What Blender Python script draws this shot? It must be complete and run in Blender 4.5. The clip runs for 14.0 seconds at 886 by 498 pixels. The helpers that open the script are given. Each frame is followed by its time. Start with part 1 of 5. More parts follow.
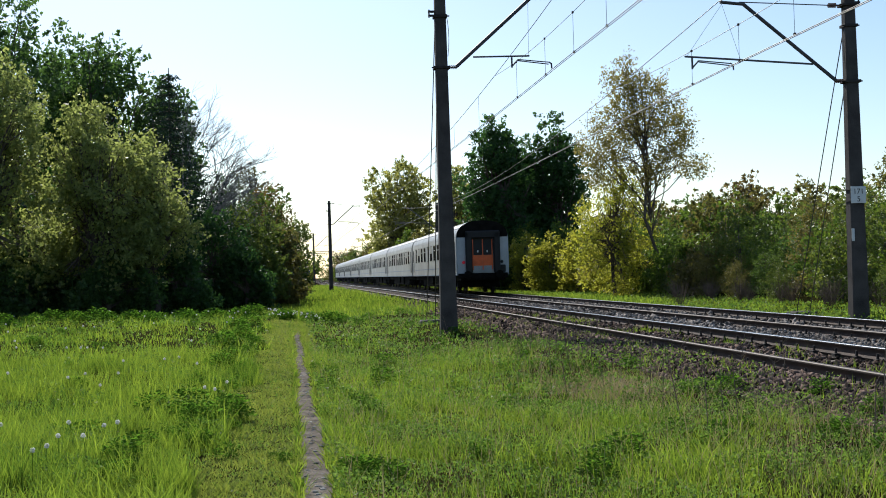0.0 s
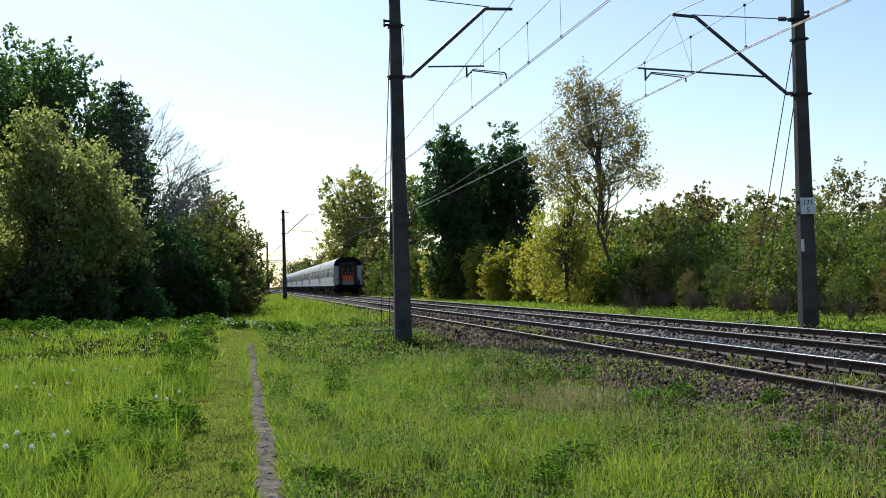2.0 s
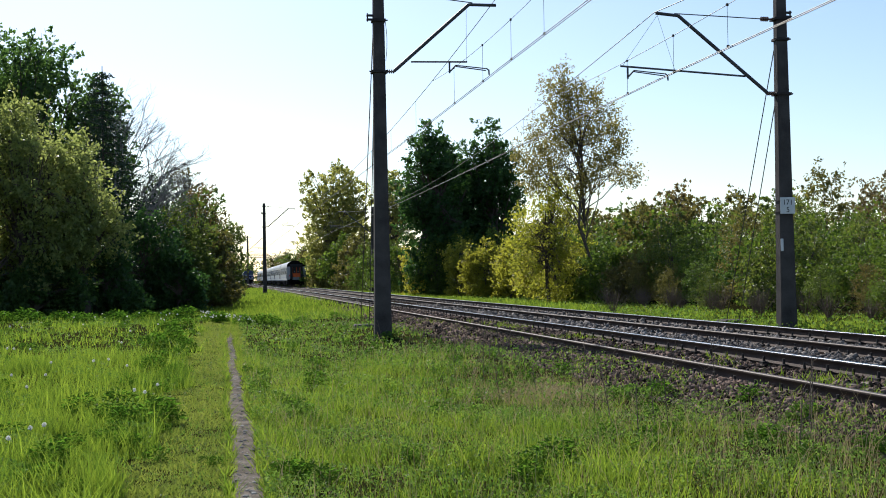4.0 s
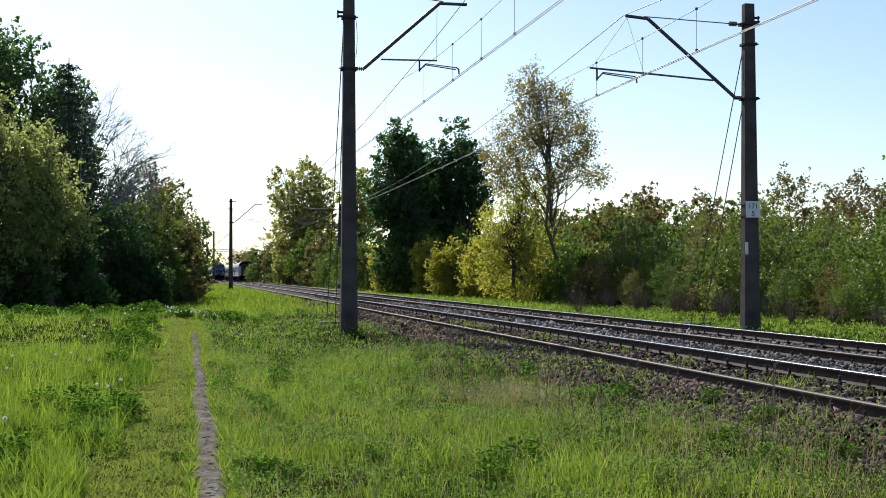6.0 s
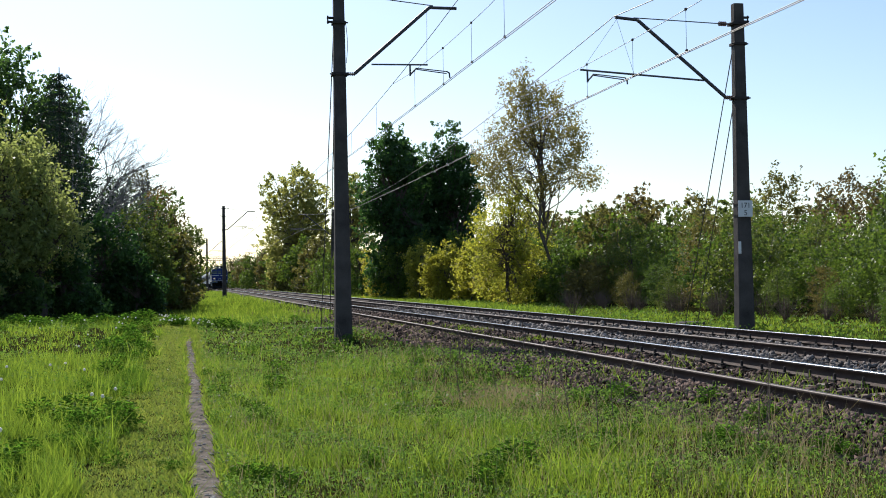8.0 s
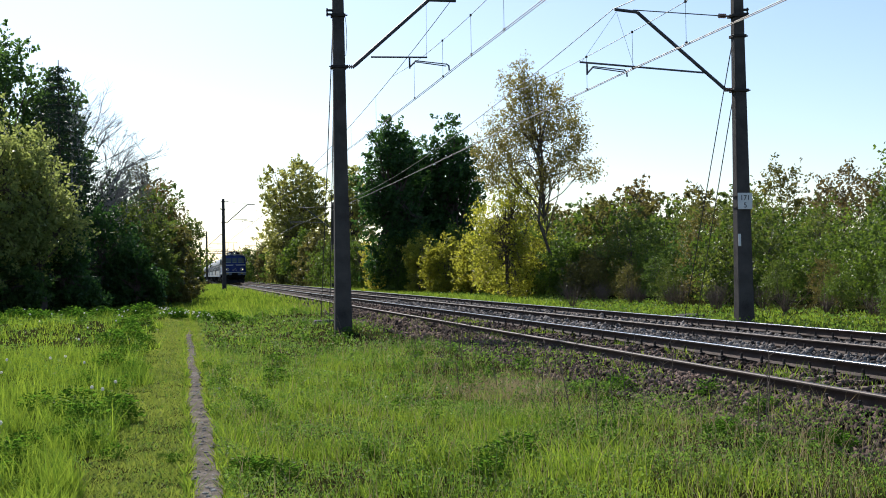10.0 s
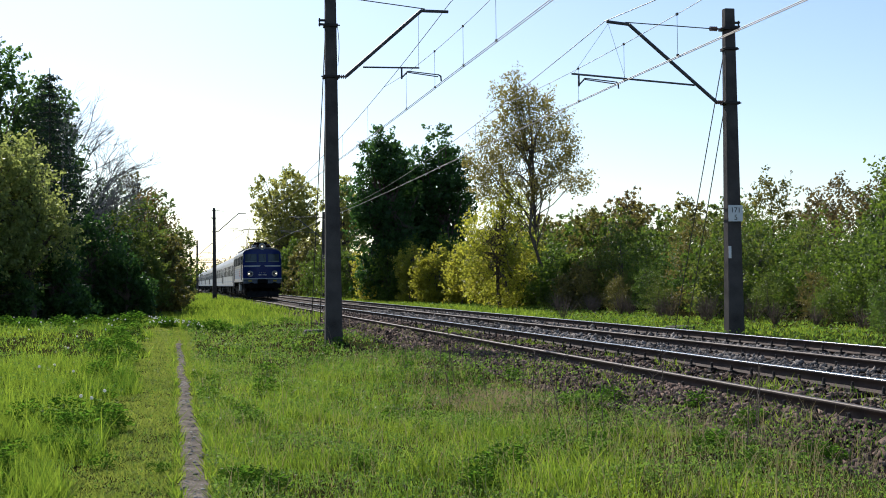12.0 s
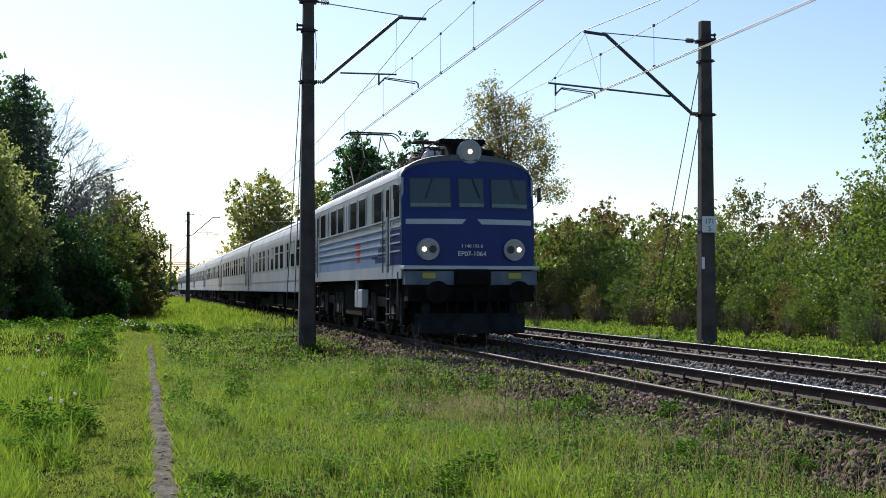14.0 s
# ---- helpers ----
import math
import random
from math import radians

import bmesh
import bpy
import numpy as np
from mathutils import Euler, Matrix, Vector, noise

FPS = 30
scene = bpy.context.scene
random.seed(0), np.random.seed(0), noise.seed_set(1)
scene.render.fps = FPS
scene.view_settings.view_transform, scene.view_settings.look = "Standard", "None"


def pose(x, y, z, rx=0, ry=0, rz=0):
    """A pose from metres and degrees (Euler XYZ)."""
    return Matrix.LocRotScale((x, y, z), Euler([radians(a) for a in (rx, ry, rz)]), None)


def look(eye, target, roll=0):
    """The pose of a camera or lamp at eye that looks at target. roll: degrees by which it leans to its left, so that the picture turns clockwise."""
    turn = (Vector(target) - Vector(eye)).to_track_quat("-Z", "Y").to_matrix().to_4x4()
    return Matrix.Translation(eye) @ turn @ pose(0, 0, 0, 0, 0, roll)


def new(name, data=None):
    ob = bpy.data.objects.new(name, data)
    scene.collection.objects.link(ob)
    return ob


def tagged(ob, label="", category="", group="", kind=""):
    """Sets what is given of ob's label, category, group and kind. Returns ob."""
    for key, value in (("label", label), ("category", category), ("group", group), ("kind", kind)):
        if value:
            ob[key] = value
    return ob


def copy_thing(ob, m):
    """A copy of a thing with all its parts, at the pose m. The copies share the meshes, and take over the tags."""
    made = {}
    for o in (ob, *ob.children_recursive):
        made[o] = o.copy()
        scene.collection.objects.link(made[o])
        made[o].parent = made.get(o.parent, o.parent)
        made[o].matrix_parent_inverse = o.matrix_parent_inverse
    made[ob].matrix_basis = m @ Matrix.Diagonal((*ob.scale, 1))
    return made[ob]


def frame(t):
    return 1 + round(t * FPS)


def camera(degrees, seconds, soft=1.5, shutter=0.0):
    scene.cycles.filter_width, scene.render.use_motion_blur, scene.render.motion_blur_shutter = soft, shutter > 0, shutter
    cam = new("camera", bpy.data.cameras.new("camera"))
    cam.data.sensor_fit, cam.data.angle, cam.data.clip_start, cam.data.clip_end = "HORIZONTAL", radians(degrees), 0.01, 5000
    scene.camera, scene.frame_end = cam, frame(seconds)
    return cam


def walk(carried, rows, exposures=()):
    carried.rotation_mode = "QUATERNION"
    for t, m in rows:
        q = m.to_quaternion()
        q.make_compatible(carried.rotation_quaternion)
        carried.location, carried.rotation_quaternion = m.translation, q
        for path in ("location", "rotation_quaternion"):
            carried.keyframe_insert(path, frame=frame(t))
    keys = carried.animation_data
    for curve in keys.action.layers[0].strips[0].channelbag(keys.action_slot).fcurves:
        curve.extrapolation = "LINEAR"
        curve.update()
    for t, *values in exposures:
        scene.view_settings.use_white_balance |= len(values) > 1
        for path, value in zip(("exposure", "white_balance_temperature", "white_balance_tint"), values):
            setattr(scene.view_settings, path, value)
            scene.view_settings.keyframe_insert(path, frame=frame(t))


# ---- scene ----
cam = camera(40.9, 14.0, soft=0.95)
EYE = (0.0, 0.0, 1.6)
TURNS = (
    (0.0, 91.202, 1.653, -7.023), (0.5, 91.072, 1.870, -7.623), (1.0, 91.179, 1.808, -8.409), (1.5, 91.400, 1.736, -8.741),
    (2.0, 91.592, 1.534, -9.222), (2.5, 91.556, 1.411, -9.458), (3.0, 91.458, 1.150, -9.667), (5.5, 91.305, 0.389, -11.330),
    (6.0, 91.274, 0.088, -11.766), (6.5, 91.173, 0.290, -11.983), (7.0, 91.379, 0.475, -12.171), (7.5, 91.593, 0.667, -12.050),
    (8.0, 91.461, 0.984, -12.061), (10.5, 91.080, 1.088, -12.111), (11.0, 91.068, 1.282, -12.350), (11.5, 91.407, 0.718, -12.420),
    (12.0, 91.606, 0.721, -12.518), (12.5, 91.651, 0.395, -12.855), (13.0, 91.789, 0.256, -13.182), (13.5, 91.887, 0.245, -13.576),
    (14.0, 91.940, -0.043, -13.758))
walk(cam, [(t, pose(*EYE, a, b, c)) for t, a, b, c in TURNS],
     [(0.0, 0.12, 6310, 8.5), (3.0, 0.15, 6310, 9.2), (6.0, 0.22, 6350, 11.2), (14.0, 0.21, 6310, 11.0)])

# ---- light ----
SUN_AZ, SUN_EL = -11.0, 38.0          # degrees from +y towards +x, and above the horizon
world = bpy.data.worlds.new("sky")
scene.world = world
world.use_nodes = True
wn = world.node_tree.nodes
sky = wn.new("ShaderNodeTexSky")
sky.sky_type = "NISHITA"
sky.sun_disc = False
sky.sun_elevation = radians(SUN_EL)
sky.sun_rotation = radians(SUN_AZ)
sky.air_density, sky.dust_density, sky.ozone_density = 1.0, 0.62, 2.5
wn["Background"].inputs[1].default_value = 0.124
world.node_tree.links.new(sky.outputs[0], wn["Background"].inputs[0])
lamp = bpy.data.lights.new("sun", "SUN")
lamp.energy, lamp.angle, lamp.color = 5.0, radians(0.6), (1.0, 0.95, 0.87)
sun = new("sun", lamp)
az, el = radians(SUN_AZ), radians(SUN_EL)
sun.matrix_world = look((math.sin(az) * math.cos(el) * 60, math.cos(az) * math.cos(el) * 60, math.sin(el) * 60), (0, 0, 0))
rng = np.random.default_rng(7)


# ---- materials ----
def material(name, color, rough=0.6, metal=0.0, vary=0.12, scale=6.0, fine=60.0, bump=0.15, dirt=None, island=0.0, obj=0.0, spec=0.5):
    """Principled surface with coarse and fine variation of its colour, and a light relief."""
    m = bpy.data.materials.new(name)
    m.use_nodes = True
    n, l = m.node_tree.nodes, m.node_tree.links
    p = n["Principled BSDF"]
    p.inputs["Roughness"].default_value, p.inputs["Metallic"].default_value = rough, metal
    p.inputs["Specular IOR Level"].default_value = spec
    co = n.new("ShaderNodeTexCoord")
    coarse, grain = n.new("ShaderNodeTexNoise"), n.new("ShaderNodeTexNoise")
    for tex, s, d in ((coarse, scale, 6.0), (grain, fine, 3.0)):
        tex.inputs["Scale"].default_value, tex.inputs["Detail"].default_value = s, d
        l.new(co.outputs["Object"], tex.inputs["Vector"])
    ramp = n.new("ShaderNodeValToRGB")
    dark = dirt or tuple(c * (1 - 2.2 * vary) for c in color)
    lightc = tuple(min(1, c * (1 + 1.2 * vary)) for c in color)
    e = ramp.color_ramp.elements
    e[0].position, e[0].color = 0.28, (*dark, 1)
    e[1].position, e[1].color = 0.62, (*color, 1)
    e2 = e.new(0.85)
    e2.color = (*lightc, 1)
    add = n.new("ShaderNodeMath")
    add.operation = "MULTIPLY_ADD"
    l.new(grain.outputs[0], add.inputs[0])
    add.inputs[1].default_value = 0.35
    sub = n.new("ShaderNodeMath")
    sub.operation = "SUBTRACT"
    l.new(coarse.outputs[0], sub.inputs[0])
    sub.inputs[1].default_value = 0.1
    l.new(sub.outputs[0], add.inputs[2])
    l.new(add.outputs[0], ramp.inputs[0])
    out = ramp.outputs[0]
    for amount, kind, sock in ((island, "ShaderNodeNewGeometry", "Random Per Island"), (obj, "ShaderNodeObjectInfo", "Random")):
        if amount:
            src = n.new(kind)
            hsv = n.new("ShaderNodeHueSaturation")
            mr = n.new("ShaderNodeMapRange")
            mr.inputs[3].default_value, mr.inputs[4].default_value = 1 - amount, 1 + amount
            l.new(src.outputs[sock], mr.inputs[0])
            l.new(mr.outputs[0], hsv.inputs["Value"])
            l.new(out, hsv.inputs["Color"])
            out = hsv.outputs[0]
    l.new(out, p.inputs["Base Color"])
    if bump:
        b = n.new("ShaderNodeBump")
        b.inputs["Strength"].default_value, b.inputs["Distance"].default_value = bump, 0.02
        l.new(grain.outputs[0], b.inputs["Height"])
        l.new(b.outputs[0], p.inputs["Normal"])
    return m


def leaf_material(name, color, second, through_amount=0.45, rough=0.5, obj=0.0, spec=0.3, clear=1.7):
    """Leaf or blade: two tones mixed per leaf, with light passing through."""
    m = bpy.data.materials.new(name)
    m.use_nodes = True
    n, l = m.node_tree.nodes, m.node_tree.links
    p = n["Principled BSDF"]
    p.inputs["Roughness"].default_value = rough
    p.inputs["Specular IOR Level"].default_value = spec
    geo, co, tex = n.new("ShaderNodeNewGeometry"), n.new("ShaderNodeTexCoord"), n.new("ShaderNodeTexNoise")
    tex.inputs["Scale"].default_value = 0.45
    tex.inputs["Detail"].default_value = 3
    l.new(co.outputs["Object"], tex.inputs["Vector"])
    mixv = n.new("ShaderNodeMath")
    mixv.operation = "MULTIPLY_ADD"
    l.new(geo.outputs["Random Per Island"], mixv.inputs[0])
    mixv.inputs[1].default_value = 0.6
    shift = n.new("ShaderNodeMath")
    shift.operation = "SUBTRACT"
    l.new(tex.outputs[0], shift.inputs[0])
    shift.inputs[1].default_value = 0.3
    l.new(shift.outputs[0], mixv.inputs[2])
    mix = n.new("ShaderNodeMix")
    mix.data_type = "RGBA"
    mix.inputs["A"].default_value, mix.inputs["B"].default_value = (*color, 1), (*second, 1)
    l.new(mixv.outputs[0], mix.inputs["Factor"])
    out = mix.outputs["Result"]
    if obj:
        info, hsv, mr = n.new("ShaderNodeObjectInfo"), n.new("ShaderNodeHueSaturation"), n.new("ShaderNodeMapRange")
        mr.inputs[3].default_value, mr.inputs[4].default_value = 0.5 - obj * 0.12, 0.5 + obj * 0.06
        l.new(info.outputs["Random"], mr.inputs[0])
        l.new(mr.outputs[0], hsv.inputs["Hue"])
        l.new(out, hsv.inputs["Color"])
        out = hsv.outputs[0]
    l.new(out, p.inputs["Base Color"])
    tr, ms = n.new("ShaderNodeBsdfTranslucent"), n.new("ShaderNodeMixShader")
    bright = n.new("ShaderNodeHueSaturation")
    bright.inputs["Value"].default_value, bright.inputs["Saturation"].default_value = clear, 1.08
    l.new(out, bright.inputs["Color"])
    l.new(bright.outputs[0], tr.inputs[0])
    ms.inputs[0].default_value = through_amount
    l.new(p.outputs[0], ms.inputs[1])
    l.new(tr.outputs[0], ms.inputs[2])
    l.new(ms.outputs[0], n["Material Output"].inputs["Surface"])
    return m


def glow(name, color, strength):
    m = bpy.data.materials.new(name)
    m.use_nodes = True
    p = m.node_tree.nodes["Principled BSDF"]
    p.inputs["Base Color"].default_value = (*color, 1)
    p.inputs["Emission Color"].default_value = (*color, 1)
    p.inputs["Emission Strength"].default_value = strength
    return m


# soil kept very dark, with the shade between the blades in its colour
SOIL = material("soil", (0.034, 0.033, 0.011), 0.95, vary=0.3, scale=0.8, fine=14, bump=0.5, dirt=(0.018, 0.022, 0.008), spec=0.0)
DIRT = material("trodden_dirt", (0.195, 0.168, 0.138), 0.95, vary=0.5, scale=5, fine=45, bump=1.0, dirt=(0.075, 0.065, 0.050), spec=0.0)
# bed far darker than the stones: shade of the gaps painted in
BALLAST_BED = material("ballast_bed", (0.030, 0.023, 0.019), 0.95, vary=0.35, scale=6, fine=30, bump=1.0, spec=0.0)
GRIT = material("path_pebbles", (0.30, 0.28, 0.25), 0.9, vary=0.25, scale=4, fine=40, bump=0.2, island=0.6, spec=0.1)
PALE_STONE = material("pale_ballast_stone", (0.175, 0.155, 0.140), 0.9, vary=0.25, scale=0.6, fine=40, bump=0.3, island=0.7, dirt=(0.085, 0.072, 0.064), spec=0.15)
STONE = material("ballast_stone", (0.118, 0.084, 0.068), 0.9, vary=0.3, scale=0.6, fine=40, bump=0.3, island=0.9, dirt=(0.050, 0.036, 0.028), spec=0.04)
RAIL_RUST = material("rusty_rail_side", (0.058, 0.033, 0.023), 0.8, 0.3, vary=0.3, scale=3, fine=80, bump=0.3)
RAIL_DULL = material("worn_rail_head", (0.075, 0.058, 0.048), 0.6, 0.6, vary=0.15, scale=2, fine=150, bump=0.05)
RAIL_TOP = material("polished_rail_head", (0.27, 0.265, 0.275), 0.24, 1.0, vary=0.15, scale=2, fine=200, bump=0.02)
SLEEPER = material("concrete_sleeper", (0.20, 0.165, 0.135), 0.9, vary=0.2, scale=3, fine=60, bump=0.4, obj=0.18, dirt=(0.13, 0.095, 0.07), spec=0.15)
IRON = material("dark_iron", (0.045, 0.037, 0.033), 0.75, 0.4, vary=0.3, scale=8, fine=90, bump=0.3)
CONCRETE = material("weathered_concrete", (0.082, 0.072, 0.066), 0.9, vary=0.25, scale=2.2, fine=45, bump=0.35, dirt=(0.035, 0.030, 0.028), spec=0.2)
STEEL = material("painted_steel", (0.10, 0.10, 0.105), 0.6, 0.5, vary=0.2, scale=5, fine=60, bump=0.1)
WIRE = material("copper_wire", (0.12, 0.11, 0.10), 0.5, 0.7, vary=0.1, bump=0)
CERAMIC = material("brown_insulator", (0.10, 0.045, 0.03), 0.25, vary=0.1, bump=0)
WHITE = material("white_paint", (0.72, 0.72, 0.70), 0.5, vary=0.06, scale=6, fine=60, bump=0.05)
BLACK = material("black_paint", (0.02, 0.02, 0.022), 0.5, vary=0.1, bump=0.05)
BARK = material("bark", (0.11, 0.085, 0.065), 0.95, vary=0.3, scale=3, fine=25, bump=0.8)
PALE_BARK = material("pale_bark", (0.24, 0.225, 0.21), 0.85, vary=0.3, scale=3, fine=20, bump=0.4, dirt=(0.09, 0.08, 0.07))
L_DARK = leaf_material("dark_leaves", (0.022, 0.054, 0.015), (0.060, 0.120, 0.030), 0.45, clear=1.9)
L_OAK = leaf_material("oak_leaves", (0.030, 0.064, 0.018), (0.085, 0.140, 0.036), 0.50, 0.45, spec=0.4, clear=2.3)
L_MID = leaf_material("green_leaves", (0.045, 0.086, 0.020), (0.126, 0.170, 0.038), 0.54, 0.45, obj=0.3, spec=0.3, clear=1.6)
L_FRESH = leaf_material("fresh_leaves", (0.050, 0.096, 0.018), (0.150, 0.198, 0.036), 0.54, 0.45, spec=0.3, clear=1.6)
L_YELLOW = leaf_material("yellow_green_leaves", (0.160, 0.172, 0.030), (0.330, 0.310, 0.055), 0.60, obj=0.12, clear=2.1)
L_OLIVE = leaf_material("olive_leaves", (0.085, 0.086, 0.026), (0.178, 0.162, 0.046), 0.50, obj=0.2, clear=1.55)
L_RUST = leaf_material("copper_leaves", (0.150, 0.080, 0.025), (0.160, 0.120, 0.030), 0.40)
L_BROWN = leaf_material("brown_olive_leaves", (0.105, 0.080, 0.032), (0.165, 0.130, 0.050), 0.42)
L_PALE = leaf_material("birch_leaves", (0.150, 0.142, 0.048), (0.265, 0.225, 0.075), 0.55, spec=0.15)
L_MAPLE = leaf_material("maple_leaves", (0.100, 0.128, 0.040), (0.240, 0.260, 0.085), 0.62, 0.45, spec=0.4, clear=2.1)
L_LIME = leaf_material("lime_leaves", (0.170, 0.180, 0.052), (0.310, 0.300, 0.090), 0.60, clear=1.9)
L_NEEDLE = leaf_material("spruce_needles", (0.016, 0.035, 0.016), (0.030, 0.055, 0.022), 0.12)
GRASS = leaf_material("grass_blades", (0.030, 0.076, 0.012), (0.226, 0.285, 0.046), 0.57, 0.5, spec=0.2, clear=1.95)
GRASS_SHORT = leaf_material("short_grass_blades", (0.115, 0.165, 0.030), (0.250, 0.275, 0.062), 0.48)
STRAW = leaf_material("dry_stalks", (0.24, 0.19, 0.10), (0.34, 0.28, 0.15), 0.30)
WEED = leaf_material("broad_weed_leaves", (0.044, 0.098, 0.020), (0.155, 0.222, 0.048), 0.54, 0.5, spec=0.10, clear=1.8)
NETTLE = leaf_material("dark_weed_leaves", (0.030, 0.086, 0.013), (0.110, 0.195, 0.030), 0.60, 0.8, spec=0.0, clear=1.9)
FLUFF = leaf_material("seed_fluff", (0.62, 0.62, 0.58), (0.72, 0.72, 0.70), 0.35)
PETAL = leaf_material("yellow_petals", (0.65, 0.48, 0.03), (0.70, 0.55, 0.05), 0.3)
TWIG = material("brown_twigs", (0.15, 0.105, 0.075), 0.9, vary=0.25, bump=0.3)
BLUE = material("blue_train_paint", (0.004, 0.018, 0.130), 0.35, vary=0.12, scale=1.5, fine=40, bump=0.02, spec=0.25)
LIGHT_BLUE = material("grey_blue_train_paint", (0.20, 0.29, 0.47), 0.4, vary=0.14, scale=1.2, fine=30, bump=0.03)
GREY = material("grey_train_paint", (0.30, 0.32, 0.33), 0.4, vary=0.14, scale=1.2, fine=30, bump=0.03)
PALE = material("pale_grey_train_paint", (0.46, 0.49, 0.52), 0.38, vary=0.12, scale=1.0, fine=30, bump=0.03)
ROOF = material("pale_train_roof", (0.44, 0.45, 0.46), 0.45, vary=0.16, scale=0.8, fine=20, bump=0.05)
# near black: the shade under the trains is put into this colour
UNDER = material("shade_dark_underframe", (0.011, 0.010, 0.009), 0.9, vary=0.3, scale=4, fine=40, bump=0.3, spec=0.08)
PLOUGH = material("dirty_grey_plough", (0.022, 0.024, 0.028), 0.8, vary=0.3, scale=3, fine=40, bump=0.2, spec=0.05)
DULL_BLUE = material("dull_grey_blue_paint", (0.10, 0.125, 0.165), 0.6, vary=0.25, scale=3, fine=40, bump=0.1)
RUBBER = material("black_rubber", (0.015, 0.015, 0.016), 0.7, vary=0.1, bump=0.1)
GLASS = bpy.data.materials.new("dark_window_glass")
GLASS.use_nodes = True
gn, gl = GLASS.node_tree.nodes, GLASS.node_tree.links
g_mix, g_dark, g_shine = gn.new("ShaderNodeMixShader"), gn["Principled BSDF"], gn.new("ShaderNodeBsdfGlossy")
g_dark.inputs["Base Color"].default_value = (0.012, 0.014, 0.016, 1)
g_dark.inputs["Specular IOR Level"].default_value = 0.0
g_dark.inputs["Roughness"].default_value = 0.9
g_shine.inputs["Roughness"].default_value = 0.06
g_mix.inputs[0].default_value = 0.04
gl.new(g_dark.outputs[0], g_mix.inputs[1])
gl.new(g_shine.outputs[0], g_mix.inputs[2])
gl.new(g_mix.outputs[0], gn["Material Output"].inputs["Surface"])
CAB_GLASS = GLASS.copy()
CAB_GLASS.name = "cab_window_glass"
CAB_GLASS.node_tree.nodes["Principled BSDF"].inputs["Base Color"].default_value = (0.055, 0.075, 0.080, 1)
LENS = material("lamp_lens", (0.26, 0.26, 0.25), 0.2, vary=0.05, bump=0)
ORANGE = material("orange_door_paint", (0.80, 0.13, 0.02), 0.45, vary=0.12, scale=3, bump=0.05)
YELLOW = material("yellow_plate", (0.42, 0.33, 0.03), 0.5, vary=0.08, bump=0.02)
RED = material("red_paint", (0.45, 0.03, 0.03), 0.45, vary=0.1, bump=0.02)
BLUE_DARK = material("dark_blue_window_frame", (0.004, 0.010, 0.050), 0.5, vary=0.1, bump=0.02)
CAB_ROOF = material("grimy_cab_roof", (0.085, 0.090, 0.10), 0.6, vary=0.3, scale=2.0, fine=30, bump=0.1)
GREEN_GREY = material("pale_cab_lining", (0.16, 0.21, 0.20), 0.7, vary=0.12, bump=0.05)
LAMP_ON = glow("lit_headlamp", (1.0, 0.80, 0.52), 2.6)
TAIL_ON = glow("tail_lamp", (0.40, 0.015, 0.03), 0.25)


# ---- building helpers ----
def part(name, bm, mat, parent=None, label="", smooth=False):
    me = bpy.data.meshes.new(name)
    bm.to_mesh(me)
    bm.free()
    me.materials.append(mat)
    if smooth:
        me.polygons.foreach_set("use_smooth", [True] * len(me.polygons))
    ob = new(name, me)
    ob.parent = parent
    return tagged(ob, label)


def again(ob, name, parent, m):
    """The same mesh once more under a thing."""
    o = new(name, ob.data)
    o.parent = parent
    o.matrix_basis = m
    return o


def array_mesh(name, verts, quads, mat, parent=None, size=4):
    me = bpy.data.meshes.new(name)
    v = np.asarray(verts, dtype=np.float32).reshape(-1, 3)
    q = np.asarray(quads, dtype=np.int32).reshape(-1, size)
    me.vertices.add(len(v))
    me.vertices.foreach_set("co", v.ravel())
    me.loops.add(q.size)
    me.loops.foreach_set("vertex_index", q.ravel())
    me.polygons.add(len(q))
    me.polygons.foreach_set("loop_start", np.arange(0, q.size, size, dtype=np.int32))
    me.update(calc_edges=True)
    me.materials.append(mat)
    ob = new(name, me)
    ob.parent = parent
    return ob


def box(bm, x0, x1, y0, y1, z0, z1, bevel=0.0):
    r = bmesh.ops.create_cube(bm, size=1.0)
    vs = r["verts"]
    for v in vs:
        v.co = Vector((x0 + (v.co.x + 0.5) * (x1 - x0), y0 + (v.co.y + 0.5) * (y1 - y0), z0 + (v.co.z + 0.5) * (z1 - z0)))
    if bevel:
        es = {e for v in vs for e in v.link_edges}
        bmesh.ops.bevel(bm, geom=list(es), offset=bevel, segments=1, affect="EDGES")
    return bm


def rod(bm, a, b, r0, r1=None, n=8):
    """A round bar from a to b."""
    a, b = Vector(a), Vector(b)
    d = b - a
    m = Matrix.Translation((a + b) / 2) @ d.to_track_quat("Z", "Y").to_matrix().to_4x4()
    bmesh.ops.create_cone(bm, cap_ends=True, segments=n, radius1=r0, radius2=r0 if r1 is None else r1, depth=d.length, matrix=m)
    return bm


def B():
    return bmesh.new()


def thing(name, label, category, m=None, group="", kind=""):
    ob = new(name)
    ob.empty_display_size = 0.3
    if m is not None:
        ob.matrix_basis = m
    return tagged(ob, label, category, group, kind)


# ---- plan of the line ----
RAIL_Z = 0.47
CANT = 0.02


def lean(y):
    return -0.0045 * min(max(y, -60), 250)


def track_1(y):
    return 6.75 + lean(y)


def track_2(y):
    return 10.2 + lean(y) + 0.0025 * min(max(y, 0), 150) + 0.004 * max(0, min(y, 250) - 150)


def path_x(y):
    """Middle of the footpath."""
    return 0.13 - 0.0075 * np.clip(y - 9.5, 0, 30) + 0.02 * np.sin(y * 1.1)


def smooth(a, b, x):
    t = np.clip((x - a) / (b - a), 0, 1)
    return t * t * (3 - 2 * t)


